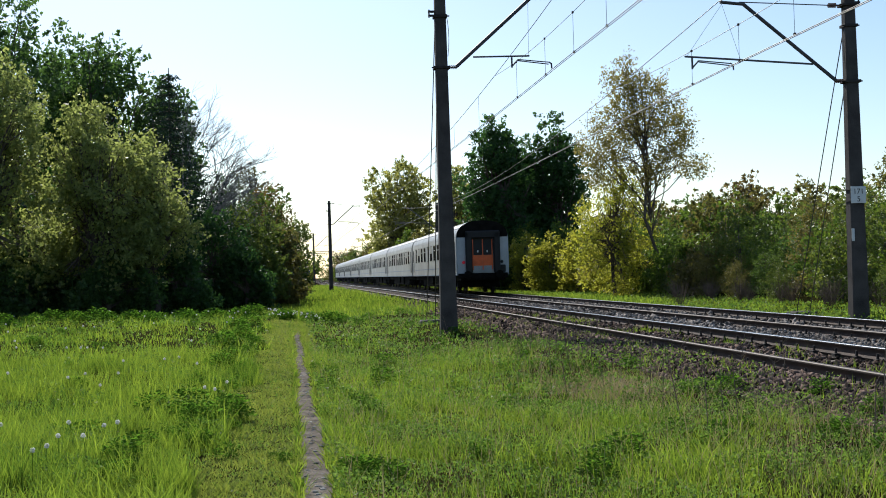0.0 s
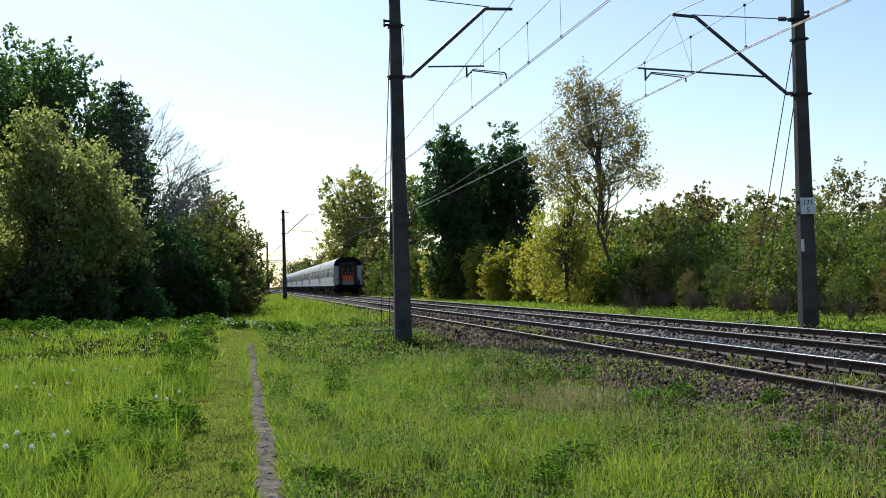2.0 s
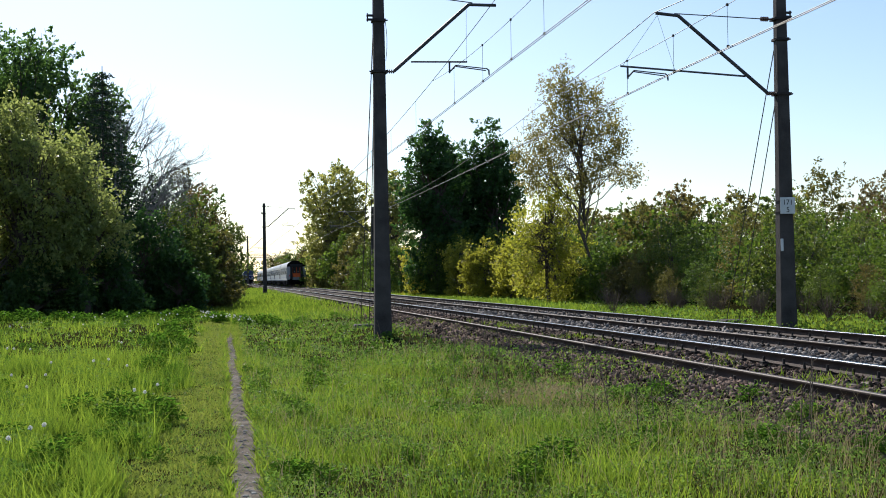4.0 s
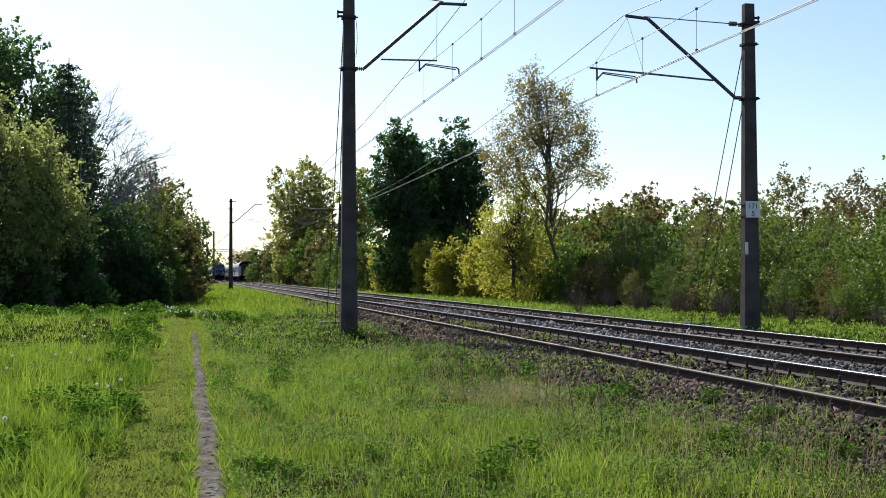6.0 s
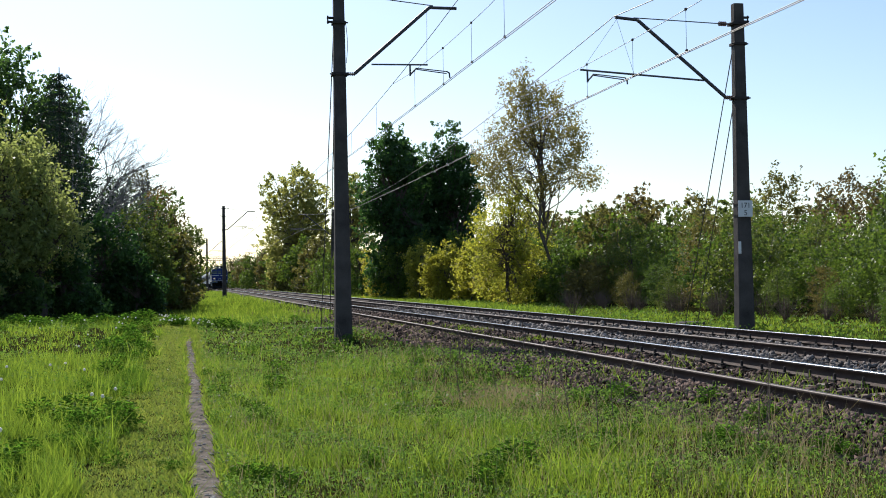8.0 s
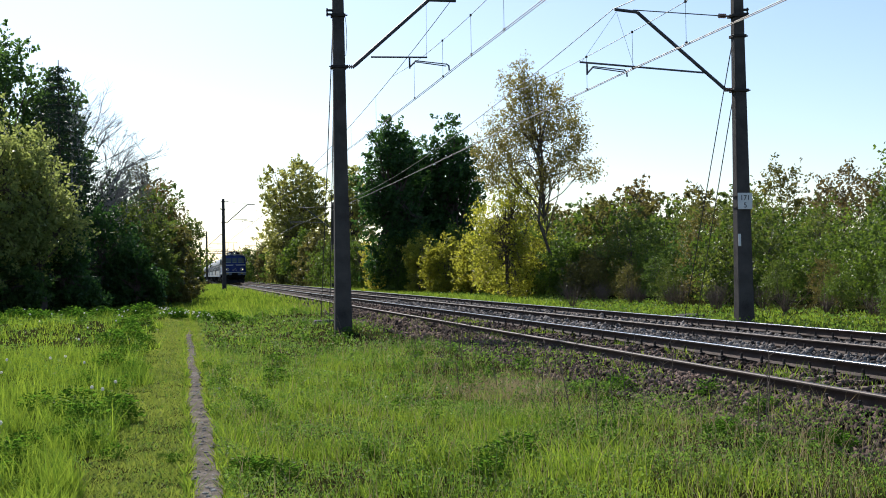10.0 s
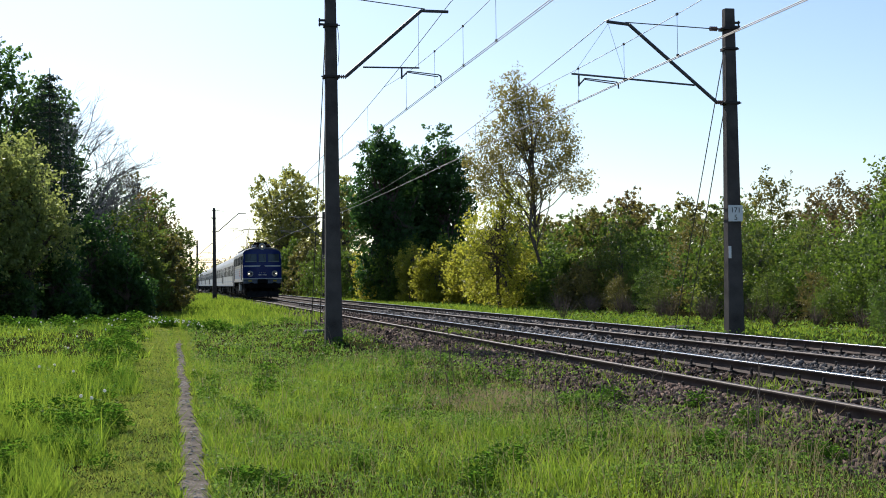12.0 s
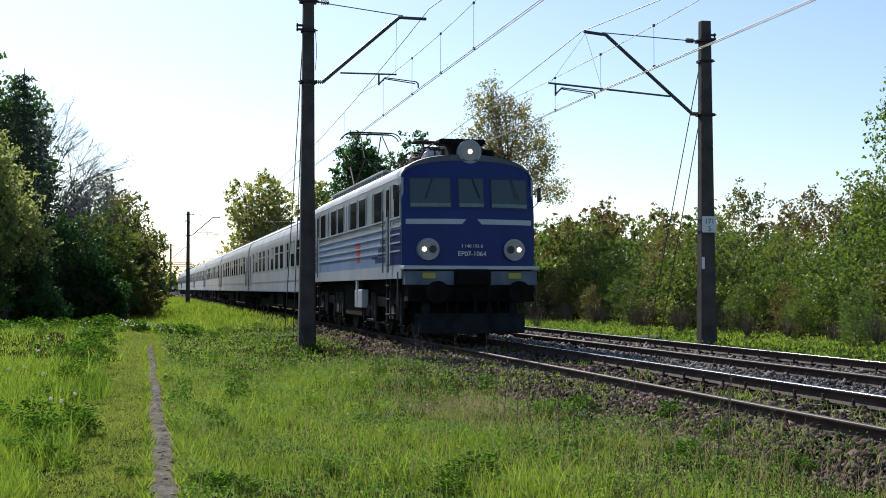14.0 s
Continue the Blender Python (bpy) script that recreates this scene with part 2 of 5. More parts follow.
def ground_z(x, y):
    """Height of the ground: meadow, low bank, ballast bed and the strip beyond it."""
    x, y = np.asarray(x, float), np.asarray(y, float)
    u = x + 0.0045 * np.clip(y, -60, 250)
    z = 0.07 * np.sin(x * 0.9 + 1.3) * np.sin(y * 0.55) + 0.03 * np.sin(x * 2.3 + y * 1.7)
    z = z * smooth(0.3, 1.5, np.abs(x - 0.1))
    z = z + (0.40 * smooth(14, 35, y) - 0.38 * smooth(37, 45, y)) * smooth(2.5, -1.5, x)
    z = z + 0.12 * smooth(20, 40, y) * smooth(1, 3, x) * smooth(5, 3.5, x)
    bank = smooth(2.6, 5.0, u)
    bed = 0.13 * bank + 0.15 * smooth(4.9, 5.55, u)
    after = smooth(11.6, 12.6, u)
    flat = smooth(4.4, 5.2, u) * (1 - smooth(12.4, 14, u))
    return z * (1 - flat) * (1 - 0.4 * after) + bed - 0.10 * after + 0.35 * smooth(14.5, 22, u)


# ---- ground ----
def build_ground():
    xs = np.concatenate([np.linspace(-900, -60, 12), np.linspace(-50, -14, 19), np.arange(-13, 20, 0.42), np.linspace(20.5, 60, 30), np.linspace(80, 900, 12)])
    ys = np.concatenate([np.linspace(-300, -20, 12), np.linspace(-15, 5, 11), np.arange(5.4, 60, 0.6), np.linspace(61, 160, 60), np.linspace(170, 420, 30), np.linspace(460, 1600, 12)])
    gx, gy = np.meshgrid(xs, ys)
    gz = ground_z(gx, gy)
    v = np.stack([gx, gy, gz], -1).reshape(-1, 3)
    w = len(xs)
    i = (np.arange(len(ys) - 1)[:, None] * w + np.arange(w - 1)[None]).ravel()
    q = np.stack([i, i + 1, i + w + 1, i + w], -1)
    ob = array_mesh("ground", v, q, SOIL)
    ob.data.polygons.foreach_set("use_smooth", [True] * len(q))
    tagged(ob, "grassy soil ground of the meadow beside the railway", "ground", kind="structure")
    # ballast bed as a sheet of its own
    us = np.array([4.75, 4.95, 5.15, 5.35, 5.6, 6.2, 7.2, 8.2, 9.2, 10.2, 11.2, 11.7, 12.1, 12.5])
    ys = np.concatenate([np.arange(-60, 70, 1.0), np.arange(70, 300, 5.0), np.linspace(300, 900, 20)])
    gu, gy = np.meshgrid(us, ys)
    gx = gu + np.vectorize(lean)(gy)
    gz = ground_z(gx, gy) + 0.012
    gz[:, 0] -= 0.06
    gz[:, -1] -= 0.06
    w = len(us)
    i = (np.arange(len(ys) - 1)[:, None] * w + np.arange(w - 1)[None]).ravel()
    bed = array_mesh("track_bed", np.stack([gx, gy, gz], -1), np.stack([i, i + 1, i + w + 1, i + w], -1), BALLAST_BED)
    tagged(bed, "brown-grey crushed stone bed under both tracks", "track bed", kind="structure")
    # trodden path
    ys = np.arange(-6, 32, 0.12)
    c = path_x(ys) + 0.012 * np.sin(ys * 1.9 + 1)
    hw = (0.118 - 0.045 * smooth(12, 24, ys) - 0.05 * smooth(27, 32, ys)) + 0.016 * np.sin(ys * 4.7) * np.sin(ys * 3.1 + 1) + 0.018 * np.sin(ys * 1.3) * np.sin(ys * 0.7 + 2)
    rows = []
    for k, dz in ((-1.3, -0.02), (-0.6, 0.012), (0.0, 0.006), (0.6, 0.012), (1.3, -0.02)):
        x = c + hw * k + 0.015 * np.sin(ys * 7 + k)
        rows.append(np.stack([x, ys, ground_z(x, ys) + dz + 0.006], -1))
    v = np.stack(rows, 1)
    w = 5
    i = (np.arange(len(ys) - 1)[:, None] * w + np.arange(w - 1)[None]).ravel()
    p = array_mesh("path", v, np.stack([i, i + 1, i + w + 1, i + w], -1), DIRT)
    tagged(p, "narrow bare-earth footpath trodden through the grass", "path", kind="structure")


# ---- tracks ----
RAIL_PROFILE = ((-0.075, 0.0), (-0.075, 0.012), (-0.012, 0.035), (-0.010, 0.115), (-0.036, 0.128), (-0.036, 0.142), (-0.024, 0.155), (0.024, 0.155), (0.036, 0.142), (0.036, 0.128), (0.010, 0.115), (0.012, 0.035), (0.075, 0.012), (0.075, 0.0))


HEAD_PROFILE = ((-0.0368, -0.016), (-0.0362, -0.010), (-0.033, -0.005), (-0.027, -0.0018), (-0.018, 0.0), (0.018, 0.0), (0.027, -0.0018), (0.033, -0.005), (0.0362, -0.010))


def build_track(centre, label, cant):
    top = thing("railway_track", label, "railway track", kind="structure")
    ys = np.concatenate([np.arange(-60, 60, 2.0), np.arange(60, 260, 10.0), np.linspace(260, 900, 24)])
    for side in (-1, 1):
        pts, heads = [], []
        for y in ys:
            x = centre(y) + side * 0.7535
            z = RAIL_Z - 0.158 + side * cant
            pts.append([(x + a, y, z + b) for a, b in RAIL_PROFILE])
            heads.append([(x + a, y, z + 0.158 + b) for a, b in HEAD_PROFILE])
        v = np.array(pts).reshape(-1, 3)
        n = len(RAIL_PROFILE)
        i, j = np.meshgrid(np.arange(len(ys) - 1), np.arange(n), indexing="ij")
        k = (j + 1) % n
        q = np.stack([i * n + j, i * n + k, (i + 1) * n + k, (i + 1) * n + j], -1)
        rail = array_mesh("rail", v, q, RAIL_RUST, top)
        v = np.array(heads).reshape(-1, 3)
        i, j = np.meshgrid(np.arange(len(ys) - 1), np.arange(len(HEAD_PROFILE) - 1), indexing="ij")
        n = len(HEAD_PROFILE)
        q = np.stack([i * n + j, i * n + j + 1, (i + 1) * n + j + 1, (i + 1) * n + j], -1)
        head = array_mesh("running_surface", v, q, RAIL_TOP if side > 0 else RAIL_DULL, rail)
        head.data.polygons.foreach_set("use_smooth", [True] * len(head.data.polygons))
        tagged(head, "bright polished top of the rail" if side > 0 else "dull worn top of the rail")
    # sleepers
    bm = B()
    box(bm, -1.3, 1.3, -0.13, 0.13, -0.17, 0.0, 0.02)
    first = part("sleeper", bm, SLEEPER, top)
    bm = B()
    for s in (-1, 1):
        box(bm, s * 0.7535 - 0.17, s * 0.7535 + 0.17, -0.075, 0.075, 0.0, 0.014)
        for o in (-1, 1):
            box(bm, s * 0.7535 + o * 0.115 - 0.045, s * 0.7535 + o * 0.115 + 0.045, -0.05, 0.05, 0.014, 0.042)
            rod(bm, (s * 0.7535 + o * 0.115, 0, 0.04), (s * 0.7535 + o * 0.115, 0, 0.115), 0.02, 0.016, 6)
    fast = part("fastening", bm, IRON, first, "rusty iron rail fastenings")
    tilt = math.degrees(math.atan2(2 * cant, 1.507))
    y = 6.0
    far = []
    count = 0
    while y < 240:
        m = pose(centre(y), y, RAIL_Z - 0.174, 0, -tilt, 0)
        if count == 0:
            first.matrix_basis = m
        elif count < 110:
            o = again(first, "sleeper", top, m @ pose(random.uniform(-0.03, 0.03), 0, random.uniform(-0.006, 0.004), 0, 0, random.uniform(-0.6, 0.6)))
            again(fast, "fastening", o, Matrix())
        else:
            far.append(m)
        count += 1
        y += 0.6
    bm = B()
    for m in far:
        box(bm, m.translation.x - 1.3, m.translation.x + 1.3, m.translation.y - 0.13, m.translation.y + 0.13, m.translation.z - 0.1, m.translation.z)
    tagged(part("far_sleepers", bm, SLEEPER, top), kind="stuff")


# ---- overhead line ----
def stay(bm, a, b, r=0.011):
    rod(bm, a, b, r, n=5)


def build_mast(x, y, side, sign=False, stays=True):
    """Concrete mast; side +1 reaches towards +x, -1 towards -x."""
    z0 = float(ground_z(x, y)) - 0.15
    top = thing("catenary_mast", "weathered concrete mast with a steel arm for the overhead line", "mast", pose(x, y, 0), "masts of the overhead line")
    bm = B()
    h, foot, tip_x, tip_z, reach = (8.95, 6.70, 2.28, 8.41, 2.98) if side > 0 else (8.27, 5.95, 2.62, 7.80, 3.19)
    prof = []
    for z, w in ((z0, 0.215), (z0 + 1.2, 0.195), (4.2, 0.165), (h - 1, 0.138), (h, 0.128)):
        prof.append([bm.verts.new((sx * w, sy * w * 0.8, z)) for sx, sy in ((-1, -0.8), (-0.8, -1), (0.8, -1), (1, -0.8), (1, 0.8), (0.8, 1), (-0.8, 1), (-1, 0.8))])
    for a, b in zip(prof, prof[1:]):
        for i in range(8):
            bm.faces.new((a[i], a[(i + 1) % 8], b[(i + 1) % 8], b[i]))
    bm.faces.new(prof[-1])
    part("post", bm, CONCRETE, top)
    tip = (side * tip_x, 0, tip_z)
    bm = B()
    rod(bm, (side * 0.38, 0, foot + 0.02), tip, 0.046)
    rod(bm, tip, (side * reach, 0, tip_z + (0.0 if side > 0 else 0.05)), 0.040)
    part("strut", bm, STEEL, top, "slanting dark steel tube")
    tie = tip_z + (0.10 if side > 0 else 0.06)
    bm = B()
    rod(bm, (side * 0.12, 0, tie + (0.18 if side > 0 else -0.10)), (side * (tip_x + 0.1), 0, tip_z + 0.05), 0.013, n=6)
    part("tie_rod", bm, STEEL, top)
    # level tube with the bent steady arm that holds the contact wires
    bm = B()
    if side > 0:
        rod(bm, (0.80, 0, 6.95), (2.22, 0, 6.97), 0.022, n=6)
        hook = 1.77
    else:
        rod(bm, (-0.93, 0, 6.36), (-4.10, 0, 6.56), 0.024, n=6)
        hook = 3.92
    lev = 6.95 if side > 0 else 6.53
    hx = side * hook
    rod(bm, (hx, 0, lev), (hx, 0, lev - 0.27), 0.024, n=6)
    rod(bm, (hx, 0, lev - 0.24), (hx + 0.16, 0, lev - 0.07), 0.020, n=6)
    rod(bm, (hx + 0.16, 0, lev - 0.07), (hx + 0.93, 0, lev - 0.14), 0.014, n=6)
    rod(bm, (hx + 0.16, 0, lev - 0.10), (hx + 0.93, 0, lev - 0.19), 0.014, n=6)
    rod(bm, (hx + 0.93, 0, lev - 0.13), (hx + 1.00, 0, lev - 0.18), 0.018, n=6)
    rod(bm, (hx + 1.00, 0, lev - 0.17), (hx + 1.01, 0, lev - 0.30), 0.020, n=6)
    part("steady_arm", bm, STEEL, top, "level steel tube with a bent steady arm")
    bm = B()
    if side > 0:
        rod(bm, (2.20, 0, 6.97), (2.22, 0, 8.40), 0.004, n=4)
    else:
        rod(bm, (-3.15, 0, 7.80), (-4.05, 0, 6.56), 0.004, n=4)
        rod(bm, (-3.15, 0, 7.80), (-2.72, 0, 6.44), 0.004, n=4)
    part("hanger_wire", bm, WIRE, top, "thin wires that hold the level tube")
    for zc, xs in ((foot, (0.20, 0.40)), (tie + (0.17 if side > 0 else -0.09), (0.32, 0.52))):
        bm = B()
        for k in range(4):
            a = xs[0] + (xs[1] - xs[0]) * k / 4
            rod(bm, (side * a, 0, zc), (side * (a + 0.025), 0, zc), 0.060 if zc != foot else 0.05, n=10)
        rod(bm, (side * 0.10, 0, zc), (side * xs[1], 0, zc), 0.022, n=6)
        part("insulator", bm, CERAMIC, top, "brown ribbed insulator")
    for zc, w in ((foot - 0.02, 0.20), (tie + (0.17 if side > 0 else -0.09), 0.21), (h - 1.0, 0.17)):
        bm = B()
        box(bm, -w, w, -0.15, 0.15, zc - 0.035, zc + 0.035, 0.008)
        rod(bm, (-w - 0.05, -0.10, zc), (w + 0.05, -0.10, zc), 0.018, n=6)
        part("clamp", bm, IRON, top, "steel band round the mast")
    bm = B()
    zb = tie - 0.02 if side < 0 else foot + 1.28
    for dz in (0.0, 0.10):
        box(bm, side * -0.15 - 0.14, side * -0.15 + 0.14, -0.05, 0.05, zb + dz - 0.02, zb + dz + 0.02)
        rod(bm, (side * -0.27, 0, zb + dz - 0.05), (side * -0.27, 0, zb + dz + 0.05), 0.02, n=6)
    part("bracket", bm, IRON, top, "small steel bracket on the back of the mast")
    bent("earth_cable", [(side * (0.16 + 0.035 * math.sin(k * 0.52)), -0.1, foot + 0.25 + k * 0.16) for k in range(7)], 0.008, WIRE, top, "thin bent earthing cable")
    if sign:
        s = new("kilometre_sign")
        s.parent = top
        s.matrix_basis = pose(0.0, -0.175, 3.20)
        tagged(s, "small white kilometre sign with black digits")
        bm = B()
        box(bm, -0.19, 0.19, -0.018, 0.0, -0.20, 0.20, 0.006)
        part("sign_plate", bm, WHITE, s)
        for text, z, size in (("171", 0.02, 0.18), ("5", -0.16, 0.18)):
            cu = bpy.data.curves.new("digits", "FONT")
            cu.body, cu.size, cu.align_x, cu.extrude = text, size, "CENTER", 0.002
            o = new("digits", cu)
            o.parent = s
            o.matrix_basis = pose(0, -0.022, z, 90, 0, 0)
            cu.materials.append(BLACK)
        for z in (0.12, -0.15):
            bm = B()
            box(bm, -0.195, 0.195, -0.012, 0.32, z, z + 0.03)
            part("bracket", bm, IRON, s)
        bm = B()
        box(bm, -0.19, -0.12, -0.170, -0.150, 2.10, 2.40, 0.004)
        part("plate", bm, WHITE, top, "small pale plate")
    if stays:
        bm = B()
        dx, dy = (0.02, 5.2) if side > 0 else (0.28, 4.2)
        zg = float(ground_z(x + dx, y + dy))
        for k, off in ((h - 1.05, 0.0), (h - 2.35, 0.35)):
            stay(bm, (-0.12, 0.02, k), (dx + off * 0.6, dy - off, zg + 0.12), 0.013)
        part("stay_wire", bm, WIRE, top, "thin steel stay wires")
        bm = B()
        box(bm, dx - 0.22, dx + 0.40, dy - 0.45, dy + 0.25, zg - 0.1, zg + 0.14, 0.03)
        part("anchor", bm, CONCRETE, top, "concrete anchor block")
    return top


def bent(name, points, radius, mat, parent, label=""):
    """One bent round bar through the points."""
    cu = bpy.data.curves.new(name, "CURVE")
    cu.dimensions, cu.bevel_depth, cu.bevel_resolution, cu.use_fill_caps = "3D", radius, 1, True
    sp = cu.splines.new("POLY")
    sp.points.add(len(points) - 1)
    for p, c in zip(sp.points, points):
        p.co = (*c, 1)
    cu.materials.append(mat)
    ob = new(name, cu)
    ob.parent = parent
    return tagged(ob, label)


def wire_line(name, label, points, r):
    cu = bpy.data.curves.new(name, "CURVE")
    cu.dimensions, cu.bevel_depth, cu.bevel_resolution = "3D", r, 1
    sp = cu.splines.new("POLY")
    sp.points.add(len(points) - 1)
    for p, c in zip(sp.points, points):
        p.co = (*c, 1)
    cu.materials.append(WIRE)
    ob = new(name, cu)
    return tagged(ob, label, "wire")


MAST_Y = ((-54.0, 29.0, 115.0, 198.0, 284.0), (-56.0, 27.0, 110.0, 196.0, 282.0))


def build_overhead():
    for y in MAST_Y[0]:
        build_mast(track_1(y) - 2.94, y, 1, stays=y == 29.0)
    for y in MAST_Y[1]:
        build_mast(track_2(y) + 3.17, y, -1, sign=y == 27.0, stays=y == 27.0)
    # each track has a sagging messenger wire, a stitch wire round each mast and two contact wires
    for masts, centre, side, z_top, sag, z_stitch, z_contact in ((MAST_Y[0], track_1, 1, 8.68, 1.45, 7.79, 6.82), (MAST_Y[1], track_2, -1, 7.86, 1.5, 7.06, 6.21)):
        def wire_x(y, f):
            return centre(y) + (0.02 if side > 0 else 0.04) + 0.10 * math.cos(f * math.pi * 2) * side

        def messenger(f):
            return z_top - sag * 4 * f * (1 - f)

        mess, drops = [], B()
        cont = ([], [])
        for a, b in zip(masts, masts[1:]):
            for k in range(32):
                f = k / 32
                y = a + (b - a) * f
                x = wire_x(y, f)
                mess.append((x, y, messenger(f)))
                for s in (0, 1):
                    cont[s].append((x + (s - 0.5) * 0.06, y, z_contact - 0.06 * 4 * f * (1 - f)))
            y = a + 13.0
            while y < b - 11.0:
                f = (y - a) / (b - a)
                rod(drops, (wire_x(y, f), y, z_contact - 0.03), (wire_x(y, f), y, messenger(f)), 0.005, n=4)
                y += 6.2
        line = wire_line("messenger_wire", "sagging bare messenger wire above the track", mess, 0.010)
        clips = B()
        for a, nxt in zip(masts, masts[1:]):
            pts = []
            f_end = 9.7 / (nxt - a)
            rise = messenger(f_end) - z_stitch
            for k in range(-10, 11):
                d = 9.7 * k / 10
                y = a + d
                pts.append((wire_x(y, abs(d) / (nxt - a)), y, z_stitch + rise * abs(k / 10) ** 2.2))
            wire_line("stitch_wire", "thin stitch wire hung below the messenger at the mast", pts, 0.007)
            for d in (-4.2, -1.2, 2.0, 6.0):
                x, y, z = wire_x(a + d, 0), a + d, z_stitch + rise * abs(d / 9.7) ** 2.2
                rod(drops, (x, y, z_contact), (x, y, z), 0.005, n=4)
                for zc in (z_contact + 0.02, z):
                    box(clips, x - 0.02, x + 0.02, y - 0.03, y + 0.03, zc - 0.025, zc + 0.025)
        for s in (0, 1):
            wire_line("contact_wire", "straight copper contact wire above the track", cont[s], 0.009)
        tagged(part("dropper", drops, WIRE, line, "thin vertical dropper wires"), kind="stuff")
        tagged(part("clip", clips, IRON, line, "small clips of the droppers"), kind="stuff")


# ---- plants ----
def kite_leaves(centres, normals_spread, length, width, r):
    """Four-cornered leaves with a random turn at each centre."""
    n = len(centres)
    a = r.normal(size=(n, 3))
    a[:, 2] -= 0.35
    a /= np.linalg.norm(a, axis=1)[:, None]
    b = np.cross(a, r.normal(size=(n, 3)))
    b /= np.linalg.norm(b, axis=1)[:, None] + 1e-6
    ln = (length * r.uniform(0.6, 1.3, n))[:, None]
    wd = (width * r.uniform(0.6, 1.3, n))[:, None]
    v = np.stack([centres - a * ln * 0.5, centres + b * wd * 0.5 - a * ln * 0.05, centres + a * ln * 0.5, centres - b * wd * 0.5 - a * ln * 0.05], 1)
    return v.reshape(-1, 3), np.arange(4 * n).reshape(-1, 4)


def crown_points(blobs, count, clump, r, fill=0.45, up=0.3):
    """Leaf places along outward shoots over the skin of a few soft lumps (dx, dy, z, rx, ry, rz)."""
    out = []
    vol = np.array([(b[3] * b[4] + b[3] * b[5] + b[4] * b[5]) for b in blobs])
    for b, share in zip(blobs, vol / vol.sum()):
        m = max(60, int(count * share))
        per = 22
        k = max(3, m // per)
        d = r.normal(size=(k, 3))
        d /= np.linalg.norm(d, axis=1)[:, None]
        rad = r.uniform(fill, 1.0, k) ** 0.5 * r.uniform(0.82, 1.08, k)
        c = d * rad[:, None] * np.array(b[3:6]) + np.array(b[:3])
        size = (clump * r.uniform(0.5, 1.4, k))[:, None, None]
        way = d * 0.75 + r.normal(size=(k, 3)) * 0.3 + np.array([0, 0, up])
        way /= np.linalg.norm(way, axis=1)[:, None]
        s = r.uniform(0, 1, (k, per, 1)) ** 0.85
        pts = c[:, None] + way[:, None] * (s - 0.35) * size * 2.0 + np.clip(r.normal(size=(k, per, 3)), -1.8, 1.8) * size * 0.5 * (1.05 - 0.8 * s)
        out.append(pts.reshape(-1, 3))
    return np.concatenate(out)


def limb_mesh(bm, a, b, r0, r1, r, bends=3):
    a, b = np.array(a, float), np.array(b, float)
    prev, pr = a, r0
    for i in range(1, bends + 1):
        f = i / bends
        p = a + (b - a) * f + (r.normal(size=3) * np.linalg.norm(b - a) * 0.035 if i < bends else 0)
        rr = r0 + (r1 - r0) * f
        rod(bm, prev, p, pr, rr, 5)
        prev, pr = p, rr
    return prev


def build_tree(name, label, category, x, y, blobs, leaves, leaf, mat, seed, trunk=0.18, bark=None, clump=0.45, twigs=0, trunk_top=0.8, fill=0.45, up=0.3, group="", lean_x=0.0, slim=0.62):
    r = np.random.default_rng(seed)
    z0 = float(ground_z(x, y))
    top = thing(name, label, category, pose(x, y, z0), group)
    zt = max(b[2] + b[5] for b in blobs)
    bm = B()
    tip = limb_mesh(bm, (0, 0, -0.2), (lean_x, 0, zt * trunk_top), trunk, trunk * 0.3, r, 5)
    for b in blobs[::2] if twigs == 1 or len(blobs) > 25 else blobs:
        for k in range(4 if twigs == 0 else twigs):
            s = r.uniform(0.25, 0.75)
            base = np.array([lean_x * s, 0, zt * trunk_top * s])
            d = r.normal(size=3)
            d /= np.linalg.norm(d)
            d[2] = abs(d[2])
            end = np.array(b[:3]) + d * np.array(b[3:6]) * r.uniform(0.4, 0.95)
            e = limb_mesh(bm, base, end, trunk * 0.35, trunk * 0.07, r, 3)
            for _ in range(2 if twigs != 1 else 0):
                rod(bm, (base + end) / 2 + r.normal(size=3) * 0.05, end + r.normal(size=3) * np.array(b[3:6]) * 0.35, trunk * 0.12, trunk * 0.03, 3)
    part("trunk", bm, bark or BARK, top)
    if leaves:
        pts = crown_points(blobs, leaves, clump, r, fill, up)
        pts = pts[pts[:, 2] > 0.05]
        v, q = kite_leaves(pts, 1.0, leaf, leaf * slim, r)
        array_mesh("crown", v, q, mat, top)
    return top


def shaped(r, n, prof, lump):
    """Lumps over a crown given as heights with the middle's offset and the half width at each."""
    zs, cx, hw = np.array(prof, float).T
    fine = np.linspace(zs[0], zs[-1], 80)
    wide = np.interp(fine, zs, hw)
    cum = np.cumsum(wide + 0.15)
    out = []
    for k in range(n):
        z = float(np.interp((k + r.uniform(0.2, 0.8)) / n * cum[-1], cum, fine))
        w = float(np.interp(z, zs, hw))
        s = min(lump * r.uniform(0.75, 1.25), 0.30 + w * 0.8)
        a, d = r.uniform(0, 6.283), max(0.0, w - s * 0.6) * r.uniform(0.35, 1.0) ** 0.6
        out.append((float(np.interp(z, zs, cx)) + d * math.cos(a), d * math.sin(a), z, s, s, s * 1.1))
    return out


